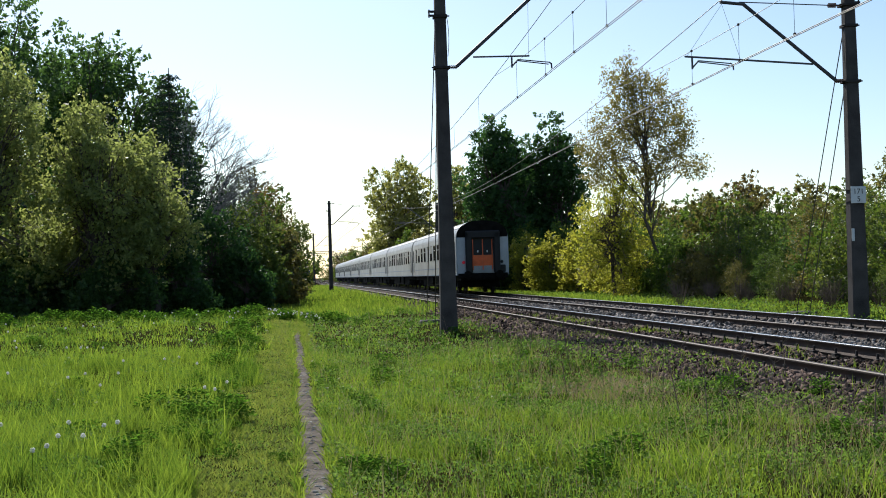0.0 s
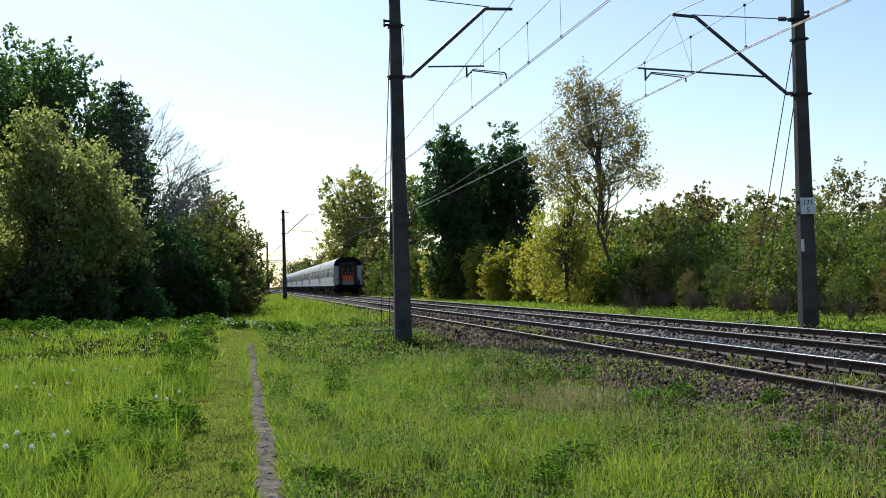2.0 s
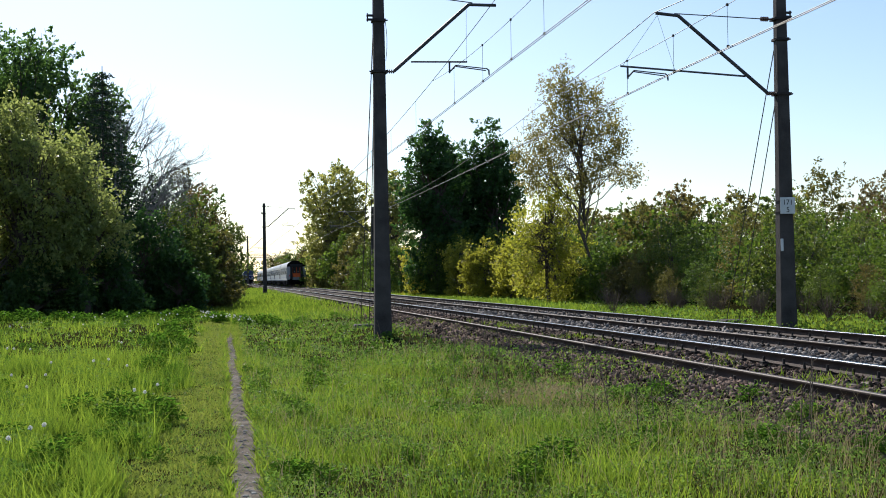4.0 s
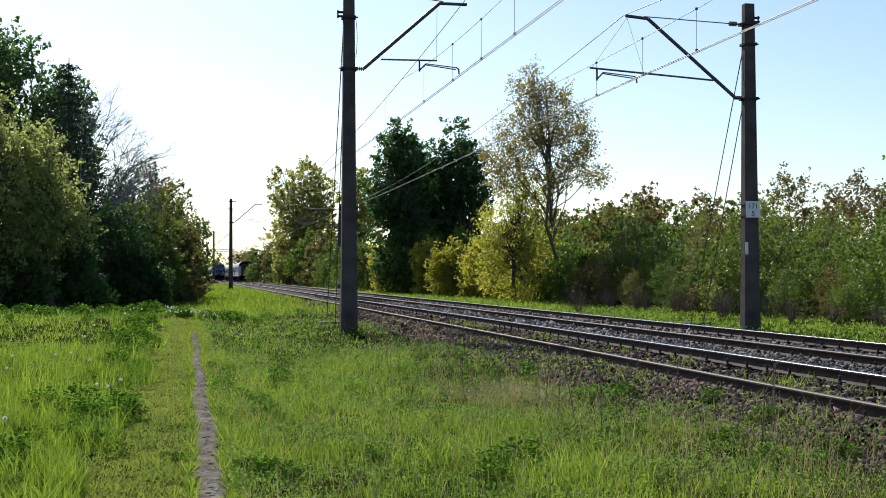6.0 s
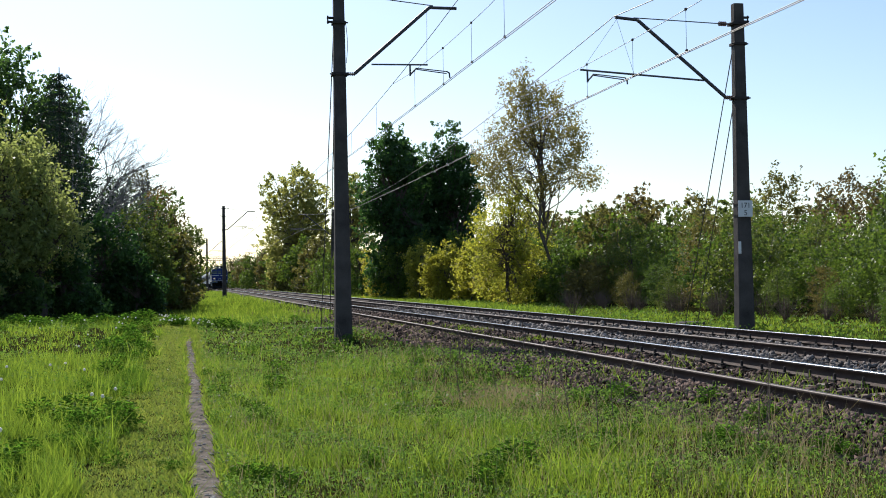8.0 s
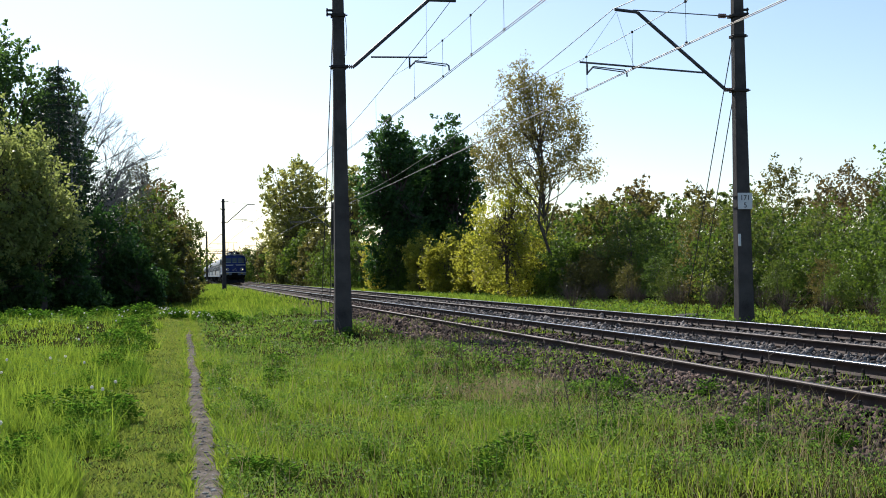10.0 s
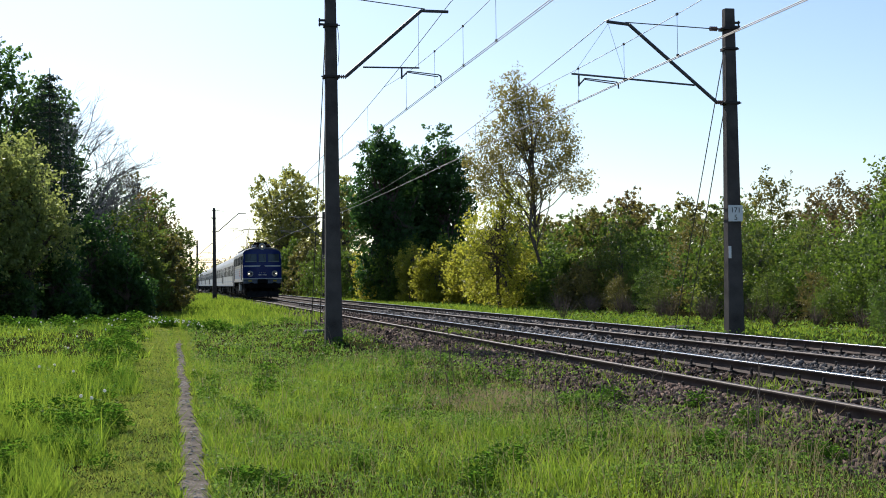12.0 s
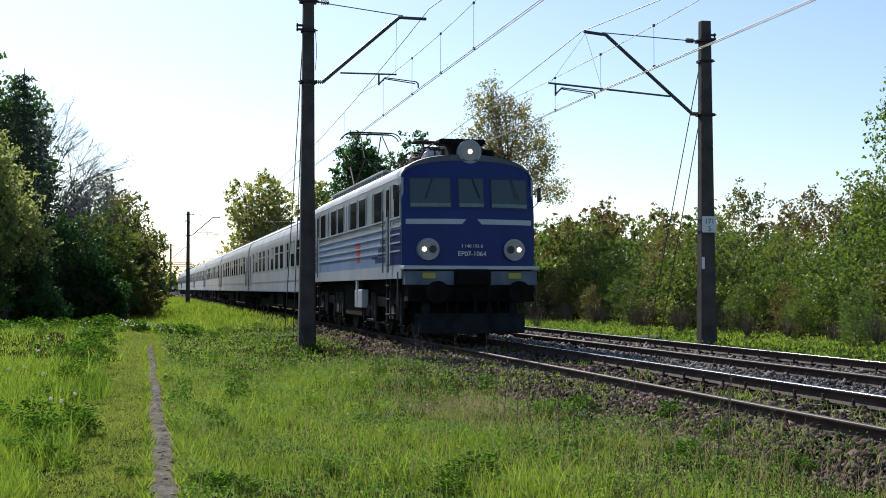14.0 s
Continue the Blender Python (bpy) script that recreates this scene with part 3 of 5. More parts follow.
def lumps(r, n, width, low, high, lump, cone=False):
    """A set of lumps filling a rounded crown of that width between two heights."""
    out = []
    for k in range(n):
        f = ((k + 0.5) / n) ** (1.5 if cone else 1.0)
        z = low + (high - low) * (0.10 + 0.84 * f)
        w = width * math.sin(math.pi * (0.16 + 0.80 * f)) ** 0.85 * 0.5
        if cone:
            w = width * 0.5 * (1 - 0.97 * f) * min(1.0, 0.6 + 2.5 * f)
        a = r.uniform(0, 6.28)
        d = w * r.uniform(0.25, 0.85)
        s = lump * r.uniform(0.75, 1.3) * (1.12 - 0.5 * f)
        out.append((d * math.cos(a), d * math.sin(a), z, s * 1.05, s * 1.05, s * 1.15))
    return out


def build_spruce(x, y, h, w, seed):
    r = np.random.default_rng(seed)
    top = thing("spruce_tree", "dark green spruce at the edge of the wood", "tree", pose(x, y, float(ground_z(x, y))))
    bm = B()
    rod(bm, (0, 0, -0.2), (0, 0, h), 0.16, 0.02, 7)
    pts = []
    z = 0.8
    while z < h - 0.1:
        rad = w * (1 - z / h) ** 0.8
        n = 7
        a0 = r.uniform(0, 6.28)
        for k in range(n):
            a = a0 + k * 6.283 / n + r.normal() * 0.15
            L = rad * r.uniform(0.75, 1.15)
            e = np.array([math.cos(a) * L, math.sin(a) * L, z - 0.18 * L])
            rod(bm, (0, 0, z), e, 0.025, 0.006, 4)
            f = r.uniform(0.1, 1.05, int(110 * L / w) + 12)[:, None]
            p = np.array([0, 0, z]) * (1 - f) + e * f + r.normal(size=(len(f), 3)) * np.array([0.16, 0.16, 0.09])
            pts.append(p)
        z += 0.42
    part("trunk", bm, BARK, top)
    v, q = kite_leaves(np.concatenate(pts), 1, 0.24, 0.07, r)
    array_mesh("crown", v, q, L_NEEDLE, top)


def build_bare_tree(x, y, h, seed):
    r = np.random.default_rng(seed)
    top = thing("bare_tree", "pale grey leafless tree against the sky", "tree", pose(x, y, float(ground_z(x, y))))
    bm = B()
    limb_mesh(bm, (0, 0, -0.2), (0.3, 0, h * 0.55), 0.15, 0.07, r, 4)
    part("trunk", bm, PALE_BARK, top)
    bm = B()

    def fork(a, d, length, rad, depth):
        b = a + d * length
        rod(bm, a, b, rad, rad * 0.6, 5 if depth < 2 else 3)
        if depth == 5:
            return
        for _ in range(4 if depth < 3 else 3):
            e = d + r.normal(size=3) * np.array([0.5, 0.5, 0.32]) + np.array([0.12, 0, 0.12])
            fork(a + d * length * r.uniform(0.5, 1.0), e / np.linalg.norm(e), length * r.uniform(0.5, 0.75), rad * 0.58, depth + 1)

    for k in range(7):
        d = np.array([r.normal() * 0.5 + 0.45, r.normal() * 0.4, 1.0])
        fork(np.array([0.10 + 0.03 * k, 0, h * (0.24 + 0.05 * k)]), d / np.linalg.norm(d), h * 0.23, 0.05, 1)
    part("crown", bm, PALE_BARK, top, "fine pale bare branches")


def build_woods():
    r = np.random.default_rng(11)
    # beside the meadow
    maple = "broad fresh-green maple at the edge of the meadow"
    build_tree("maple_tree", maple, "tree", -8.0, 50, shaped(r, 44, ((1.9, 0, 2.7), (3.2, 0.3, 3.1), (4.6, 0.3, 2.9), (6.2, 0.1, 2.4), (7.4, 0.0, 1.6), (8.2, -0.3, 0.9), (8.9, -0.5, 0.3)), 0.8), 23000, 0.18, L_MAPLE, 3, 0.24, fill=0.55, up=0.55)
    build_tree("maple_tree", maple, "tree", -6.1, 51.2, shaped(r, 20, ((2.4, 0, 1.5), (3.6, 0.3, 1.8), (5.4, 0.0, 1.3), (6.6, -0.1, 0.7), (7.4, -0.2, 0.2)), 0.7), 9000, 0.17, L_MAPLE, 6, 0.18, fill=0.5, up=0.55)
    build_tree("maple_tree", maple, "tree", -12.4, 49.4, shaped(r, 44, ((2.0, 0, 3.0), (4, 0, 3.2), (7, 0.2, 2.6), (8.8, 0.6, 1.7), (9.6, 0.9, 0.9), (10.1, 1.2, 0.3)), 0.9), 22000, 0.18, L_MAPLE, 4, 0.24, fill=0.55, up=0.55)
    build_tree("maple_tree", maple, "tree", -18.0, 50, shaped(r, 26, ((0.8, 0, 3.2), (6, 0, 3.4), (9, 0, 2.2), (11, 0, 0.5)), 1.2), 12000, 0.26, L_MAPLE, 5, 0.2)
    for x, y, s, prof in ((-17.0, 73, 21, ((2, 0, 4.4), (9, 0, 5.1), (15.0, 0.3, 4.2), (18.4, 0.5, 1.6))), (-11.8, 74, 22, ((2, 0, 3.8), (8, 0, 4.1), (12.4, 0.1, 3.3), (15.2, 0.3, 1.9), (16.2, 0.3, 0.7))),
                          (-8.6, 75.5, 23, ((2, 0, 2.9), (8, 0.2, 3.0), (10.6, 0.3, 2.6), (12.6, 0.5, 1.6), (13.3, 0.7, 0.6))), (-21, 62, 24, ((2, 0, 4.5), (10, 0, 5), (16, 0, 3), (18.6, 0, 0.8))), (-14.0, 80, 25, ((2, 0, 4.4), (10, 0, 4.7), (15, 0, 2.6), (17.0, 0, 0.8)))):
        build_tree("oak_tree", "tall dark green oak behind the meadow", "tree", x, y, shaped(r, 44, prof, 1.6), 21000, 0.30, L_OAK, s, 0.32, fill=0.3, clump=0.6, up=0.1, twigs=2, group="dark trees by the meadow")
    build_spruce(-6.1, 60.5, 12.2, 4.6, 31)
    build_spruce(-8.8, 58.5, 9.6, 3.2, 32)
    build_bare_tree(-6.3, 66.0, 12.4, 33)
    build_bare_tree(-5.3, 69, 10.6, 34)
    # the low dark bushes under the maples stand in for the deep shade there
    for x, y, h, w, m, s in ((-4.0, 58, 4.8, 4.5, L_DARK, 41), (-2.5, 63, 5.0, 4.6, L_MID, 42), (-4.2, 74, 8.0, 6.0, L_MID, 43), (-1.7, 71, 6.8, 4.4, L_MID, 44), (-7.0, 53.5, 3.8, 5.0, L_DARK, 45), (-5.7, 65, 6.2, 5.6, L_DARK, 46), (-0.9, 66, 4.4, 3.4, L_OLIVE, 56), (-0.2, 78, 5.0, 3.4, L_MID, 57),
                             (-11.9, 52, 4.0, 5.4, L_DARK, 47), (-16.2, 51, 4.2, 5.2, L_DARK, 48), (-9.5, 51.5, 3.4, 4.4, L_DARK, 49), (-1.6, 84, 7.4, 4.2, L_OLIVE, 50), (-1.6, 100, 7.4, 3.8, L_OLIVE, 51), (-2.4, 58, 2.8, 3, L_DARK, 52), (-5.2, 53, 3.2, 4.4, L_DARK, 53), (-7.6, 49.6, 2.3, 4.6, L_OAK, 58), (-11.2, 49.2, 2.4, 4.8, L_OAK, 59), (-15.0, 49.0, 2.4, 5.0, L_OAK, 60)):
        build_tree("bush", "dense green bush along the edge of the wood", "bush", x, y, lumps(r, 12, w, 0.0, h, max(0.55, h * 0.17)), 7500, 0.19, m, s, 0.07, clump=0.33, fill=0.3, group="bushes by the meadow")
    # dark bushes added behind, so that no light shows through under the trees
    for k, (x, y) in enumerate(((-27, 70), (-22, 74), (-17, 78), (-12.5, 80), (-8.4, 80), (-5.0, 84), (-22, 55), (-3.6, 92), (-14.2, 56), (-10.4, 57), (-18.5, 57))):
        build_tree("thicket_bush", "dark thicket added to fill the gaps under the trees", "bush", x, y, lumps(r, 12, 7.5, -0.5, 6.2, 1.4), 3600, 0.4, L_DARK, 160 + k, 0.1, clump=0.7, twigs=1, fill=0.1, group="thicket behind the meadow")
    build_tree("copper_tree", "small tree with coppery young leaves", "tree", -2.4, 88, lumps(r, 9, 4.6, 2, 8.4, 1.0), 6000, 0.22, L_RUST, 54, 0.14)
    build_tree("poplar_tree", "thin-crowned tree far down the line", "tree", -3.9, 112, lumps(r, 10, 6.5, 2, 12.6, 1.5), 4500, 0.26, L_OLIVE, 55, 0.2, twigs=7)
    # beyond the tracks
    lime = "large yellow-green lime tree far beyond the tracks"
    build_tree("lime_tree", lime, "tree", 14.2, 160, shaped(r, 44, ((2, 0, 4.8), (6, -0.2, 5.8), (10, -0.2, 6.0), (13.4, 0, 4.8), (15.2, 0.5, 2.8), (16.0, 0.6, 1.2)), 2.0), 25000, 0.38, L_LIME, 61, 0.35, twigs=3, fill=0.5)
    build_tree("lime_tree", lime, "tree", 20.4, 152, shaped(r, 28, ((1, 0, 3.6), (7, 0, 3.9), (11.5, 0, 2.8), (14.2, 0.3, 1.0)), 1.4), 11000, 0.42, L_LIME, 62, 0.3, twigs=4)
    for x, y, s, n, prof in ((14.7, 85, 63, 40, ((0.4, 0, 2.0), (4, 0, 2.3), (8, -0.1, 2.4), (10.2, -0.2, 1.9), (11.4, -0.1, 0.9), (12.2, 0, 0.3))), (19.3, 87, 64, 40, ((0.4, 0, 2.2), (5, 0, 2.6), (9, 0.1, 2.2), (10.9, 0, 1.4), (11.8, 0, 0.7), (12.3, 0, 0.25))), (17.0, 88.5, 65, 34, ((0.4, 0, 2.6), (6, 0, 2.6), (9, 0, 2.0), (10.3, 0, 0.9), (10.8, 0, 0.3)))):
        build_tree("chestnut_tree", "dense dark green chestnut beyond the tracks", "tree", x, y, shaped(r, n, prof, 1.05), 19000, 0.29, L_DARK, s, 0.3, fill=0.35, clump=0.55, up=0.15, group="dark chestnuts")
    birch = [(x + 0.15, y, z * 0.925, a, b, c) for x, y, z, a, b, c in ((-1.2, 0, 11.9, 0.4, 0.4, 0.7), (-1.5, 0.2, 11.0, 0.8, 0.8, 0.9), (-0.3, -0.2, 10.7, 0.9, 0.8, 0.8), (0.6, 0, 9.6, 1.0, 0.9, 0.8), (-1.2, 0, 9.8, 0.9, 0.9, 0.9), (-2.3, 0, 8.9, 0.9, 0.8, 0.8), (-0.4, 0.3, 8.7, 1.1, 1.0, 0.8), (1.2, 0, 8.4, 0.9, 0.9, 0.8),
             (-3.0, 0, 7.6, 0.8, 0.8, 0.8), (-1.6, 0.3, 7.6, 1.0, 1.0, 0.8), (0.6, -0.3, 7.2, 1.0, 0.9, 0.7), (1.9, 0, 6.6, 0.8, 0.8, 0.5), (-2.6, 0, 6.4, 0.9, 0.9, 0.7), (-0.4, 0, 6.3, 0.9, 0.9, 0.7))]
    build_tree("birch_tree", "tall thin birch with sparse young leaves", "tree", 17.3, 56, birch, 19000, 0.125, L_PALE, 66, 0.095, BARK, 0.42, twigs=4, trunk_top=0.93, fill=0.1, lean_x=-0.5)
    build_tree("hornbeam_tree", "slender tree with yellow young leaves", "tree", 15.7, 57.5, shaped(r, 24, ((0.3, 0, 1.8), (2.5, 0, 2.3), (4.2, 0.2, 2.1), (5.4, 0.2, 1.3), (6.0, 0.2, 0.4)), 0.8), 13000, 0.13, L_YELLOW, 67, 0.1, clump=0.32)
    # hedge of yellow and green bushes that closes the grass strip
    yellow, fresh = L_YELLOW, L_FRESH
    for k, (x, y, h, w, m) in enumerate(((17.9, 51, 1.9, 2.6, L_OLIVE), (18.2, 54.5, 2.3, 2.8, fresh), (17.6, 60, 2.5, 3.0, L_OLIVE), (17.2, 64.5, 2.9, 3.2, yellow), (16.6, 69, 3.2, 3.2, yellow), (15.9, 73.5, 3.4, 3.2, yellow), (15.2, 78, 3.7, 3.4, yellow), (17.4, 76, 4.2, 3.4, fresh), (14.5, 83, 3.9, 3.6, fresh), (16.2, 82, 4.4, 3.6, fresh), (14.0, 89, 4.0, 3.8, yellow), (13.9, 97, 4.3, 4.2, fresh), (13.8, 106, 4.6, 4.6, fresh), (13.7, 116, 5.0, 5.0, fresh))):
        build_tree("hedge_bush", "bushy shrub with bright yellow-green spring leaves", "bush", x, y, lumps(r, 18, w * 1.15, -0.2, h * 1.02, h * 0.15), 7000, 0.165, m, 80 + k, 0.05, clump=0.36, fill=0.2, group="yellow-green shrubs by the line")
    for k, (x, y, h, w) in enumerate(((13.6, 128, 6.0, 6), (13.4, 142, 6.4, 6), (13.2, 158, 6.2, 6), (13.0, 178, 6.6, 7), (12.8, 200, 6.6, 7), (12.6, 225, 7, 8), (12.4, 255, 7, 8), (12.2, 290, 7.5, 9), (12, 330, 8, 10), (11, 380, 8, 10))):
        build_tree("line_side_tree", "green shrubby tree beside the far line", "tree", x, y, lumps(r, 12, w, 0.0, h, h * 0.17), 5500, 0.32, L_FRESH if k % 2 else L_OLIVE, 100 + k, 0.1, clump=0.5, group="shrubs along the far line")
    build_tree("ash_tree", "green tree at the near end of the thicket", "tree", 19.3, 26.8, shaped(r, 34, ((0.2, 0, 2.0), (3, 0, 2.1), (5, 0.2, 1.6), (6.6, 0.5, 0.9), (7.4, 0.7, 0.3)), 0.7), 15000, 0.12, L_FRESH, 170, 0.12, clump=0.35)
    # brown leafless shrubs at the foot of the thicket
    for k in range(16):
        x, y = (12.9, 39.0) if k == 0 else (16.6 + r.normal() * 0.4, 24 + k * 1.7 + r.normal() * 0.6)
        top = thing("dry_shrub", "low brown leafless shrub by the thicket", "shrub", pose(x, y, float(ground_z(x, y))), "brown shrubs by the thicket")
        bm = B()
        h = 1.1 if k == 0 else r.uniform(0.5, 0.95)
        for _ in range(46):
            d = np.array([r.normal() * 0.38, r.normal() * 0.38, 1.0])
            a = d * h * r.uniform(0.0, 0.25)
            e = d * h * r.uniform(0.6, 1.05)
            rod(bm, a - np.array([0, 0, 0.03]), e, 0.007, 0.003, 3)
            f = (a + e) / 2
            rod(bm, f, f + r.normal(size=3) * 0.16 + np.array([0, 0, 0.16]), 0.004, 0.002, 3)
        part("twig_crown", bm, TWIG, top)
    # young wood, from a few grown kinds that are planted again and again
    kinds = [[], []]
    for k, (mat, h, w) in enumerate(((L_MID, 5.0, 4.4), (L_OLIVE, 5.6, 4.2), (L_FRESH, 4.6, 4.4), (L_BROWN, 5.6, 3.6), (L_MID, 5.8, 4.6), (L_OLIVE, 4.8, 4.2))):
        for grade, (n, leaf, y) in enumerate(((4800, 0.17, 36), (2300, 0.26, 72))):
            prof = ((0.1, 0, w * 0.40), (h * 0.3, 0.1, w * 0.5), (h * 0.55, -0.2, w * 0.48), (h * 0.78, 0.2, w * 0.36), (h * 0.92, -0.1, w * 0.18), (h, 0.15, 0.1))
            t = build_tree("young_tree", "young slender tree in a dense spring thicket", "tree", 29.0 + 1.6 * k, y + 8 + 2 * k, shaped(r, 26, prof, 0.62), n, leaf, mat, 130 + k + 7 * grade, 0.06, clump=0.42, twigs=1, fill=0.45, group="young trees of the thicket")
            kinds[grade].append(t)
    spots = []
    for row, (x, step) in enumerate(((17.6, 2.0), (18.8, 2.6), (21.3, 2.9), (24.2, 3.2), (27.8, 3.5), (31.5, 3.8))):
        for y in np.arange(23, 106, step):
            if x > 0.74 * y + 3:
                continue
            spots.append((x + r.uniform(-0.9, 0.7), y + r.uniform(-0.8, 0.8), row))
    for x, y, row in spots:
        k = kinds[int(y > 52)][int(r.choice(6, p=((0.26, 0.14, 0.38, 0.0, 0.16, 0.06) if row < 4 or y < 44 else (0.10, 0.22, 0.10, 0.34, 0.10, 0.14))))]
        s = r.uniform(0.75, 1.1) * (0.34, 0.72, 0.84, 0.94, 1.02, 1.10)[row] * float(np.interp(y, (28, 70), (0.78, 1.04)))
        copy_thing(k, pose(x, y, float(ground_z(x, y)), 0, 0, r.uniform(0, 360)) @ Matrix.Scale(s, 4))
    # far tree line that closes the view down the line and to all sides
    far = []
    for k in range(90):
        a = k / 90 * 2 * math.pi
        d = r.uniform(480, 560)
        far.append((math.sin(a) * d, math.cos(a) * d, r.uniform(9, 15), 14))
    for k in range(16):
        far.append((r.uniform(-60, 2), r.uniform(420, 470), r.uniform(7, 11), 9))
    blobs = [(x, y, h * 0.45, w, w, h * 0.55) for x, y, h, w in far]
    v, q = kite_leaves(crown_points(blobs, 26000, 2.6, r), 1, 3.0, 2.0, r)
    ob = array_mesh("distant_woods", v, q, L_MID)
    tagged(ob, "hazy green woods on the horizon", "woods", kind="stuff")


# ---- trains ----
def roof_z(x, w, eave, crown):
    f = min(1.0, abs(x) / w)
    return eave + (crown - eave) * (1 - f ** 2.6) ** (1 / 2.0)


def shell(rings):
    bm = B()
    vs = [[bm.verts.new(p) for p in ring] for ring in rings]
    for a, b in zip(vs, vs[1:]):
        for i in range(len(a) - 1):
            bm.faces.new((a[i], a[i + 1], b[i + 1], b[i]))
    return bm, vs


COACH_L = 24.5
COACH_W = 1.41


def build_coach(name, label, end_color, group, rear=False):
    """Coach from y=0.45 to y=24.05; rail head at z=0."""
    top = thing(name, label, "train coach", group=group)
    y0, y1 = 0.35, COACH_L - 0.35
    w, bot, eave, crown = COACH_W, 1.02, 3.10, 3.98
    bm = B()
    for s in (-1, 1):
        box(bm, s * w - 0.03, s * w + 0.03, y0, y1, bot, eave, 0.0)
    box(bm, -w, w, y0, y1, bot, bot + 0.08)
    part("side_wall", bm, PALE, top)
    xs = [w * 1.012 * math.sin(a) for a in np.linspace(-math.pi / 2, math.pi / 2, 17)]
    ring = [(x, roof_z(x, w * 1.012, eave - 0.02, crown)) for x in xs]
    bm, vs = shell([[(x, y, z) for x, z in ring] for y in (y0, y0 + 0.05, y1 - 0.05, y1)])
    bm.faces.new(vs[0])
    bm.faces.new(vs[-1][::-1])
    roof = part("roof", bm, ROOF, top, smooth=False)
    bm = B()
    for s in (-1, 1):
        for k in range(3):
            x = s * (0.75 - 0.0 + 0.25 * k)
            z = roof_z(x, w * 1.012, eave - 0.02, crown)
            box(bm, x - 0.012, x + 0.012, y0 + 0.1, y1 - 0.1, z - 0.01, z + 0.018)
    part("roof_rib", bm, ROOF, roof)
    for ye, d in ((y0, -1), (y1, 1)):
        bm = B()
        box(bm, -w, w, min(ye, ye - d * 0.08), max(ye, ye - d * 0.08) + 0.004, bot, eave)
        e = part("end_wall", bm, end_color, top)
        bm = B()
        a, b = sorted((ye, ye + d * 0.30))
        for x in (-0.94, 0.60):
            box(bm, x, x + 0.34, a, b, 1.12, 3.34, 0.05)
        box(bm, -0.94, 0.94, a, b, 3.02, 3.42, 0.05)
        part("gangway_bellows", bm, RUBBER, e, "black rubber gangway surround")
        bm = B()
        a, b = sorted((ye, ye + d * 0.06))
        box(bm, -0.58, 0.58, a, b, 1.15, 1.52)
        part("door_foot", bm, GREY, e)
        bm = B()
        box(bm, -0.58, 0.58, a, b, 1.52, 2.10)
        part("door_lower", bm, ORANGE if rear else GREY, e, "orange lower door panel" if rear else "")
        bm = B()
        box(bm, -0.58, 0.58, a, b, 2.10, 3.05)
        part("door_upper", bm, RUBBER, e)
        if rear:
            bm = B()
            for x in (-0.56, -0.02, 0.50):
                box(bm, x, x + 0.05, *sorted((ye + d * 0.05, ye + d * 0.09)), 1.3, 2.95)
            part("door_frame", bm, ORANGE, e)
            bm = B()
            for x in (-0.30, 0.22):
                box(bm, x, x + 0.07, *sorted((ye + d * 0.06, ye + d * 0.10)), 2.25, 2.36)
            part("door_handle", bm, WHITE, e)
            for x in (-1.05, 1.05):
                bm = B()
                rod(bm, (x, ye, 1.72), (x, ye + d * 0.08, 1.72), 0.085, n=14)
                lm = part("tail_lamp", bm, TAIL_ON if x < 0 else RUBBER, e, "red tail lamp" if x < 0 else "dark unlit lamp")
            bm = B()
            box(bm, 0.95, 1.25, *sorted((ye, ye + d * 0.12)), 1.15, 1.55, 0.03)
            box(bm, 0.88, 1.0, *sorted((ye, ye + d * 0.14)), 1.05, 1.45, 0.03)
            part("cable_box", bm, RUBBER, e)
            bm = B()
            n = 17
            xs2 = [w * 1.015 * math.sin(t) for t in np.linspace(-math.pi / 2, math.pi / 2, n)]
            lo = [bm.verts.new((x, ye + d * 0.012, max(eave - 0.02, 0))) for x in xs2]
            hi = [bm.verts.new((x, ye + d * 0.012, roof_z(x, w * 1.015, eave - 0.01, crown + 0.01))) for x in xs2]
            for k in range(1, n - 2):
                bm.faces.new((lo[k], lo[k + 1], hi[k + 1], hi[k]))
            part("roof_end", bm, UNDER, e, "dark roof end")
        bm = B()
        for x in (-0.875, 0.875):
            rod(bm, (x, ye, 1.05), (x, ye + d * 0.30, 1.05), 0.09, n=10)
            rod(bm, (x, ye + d * 0.28, 1.05), (x, ye + d * 0.34, 1.05), 0.21, n=14)
        box(bm, -w + 0.05, w - 0.05, min(ye, ye + d * 0.06), max(ye, ye + d * 0.06), 0.85, 1.12)
        rod(bm, (0, ye, 0.95), (0, ye + d * 0.34, 0.80), 0.07)
        part("buffer_beam", bm, UNDER, top)
    # windows: a pane in a frame on each side
    bm = B()
    box(bm, -0.045, 0.012, -0.52, 0.52, 0.0, 0.92, 0.0)
    pane = None
    frames = None
    ys = [2.9 + k * 1.87 for k in range(11)]
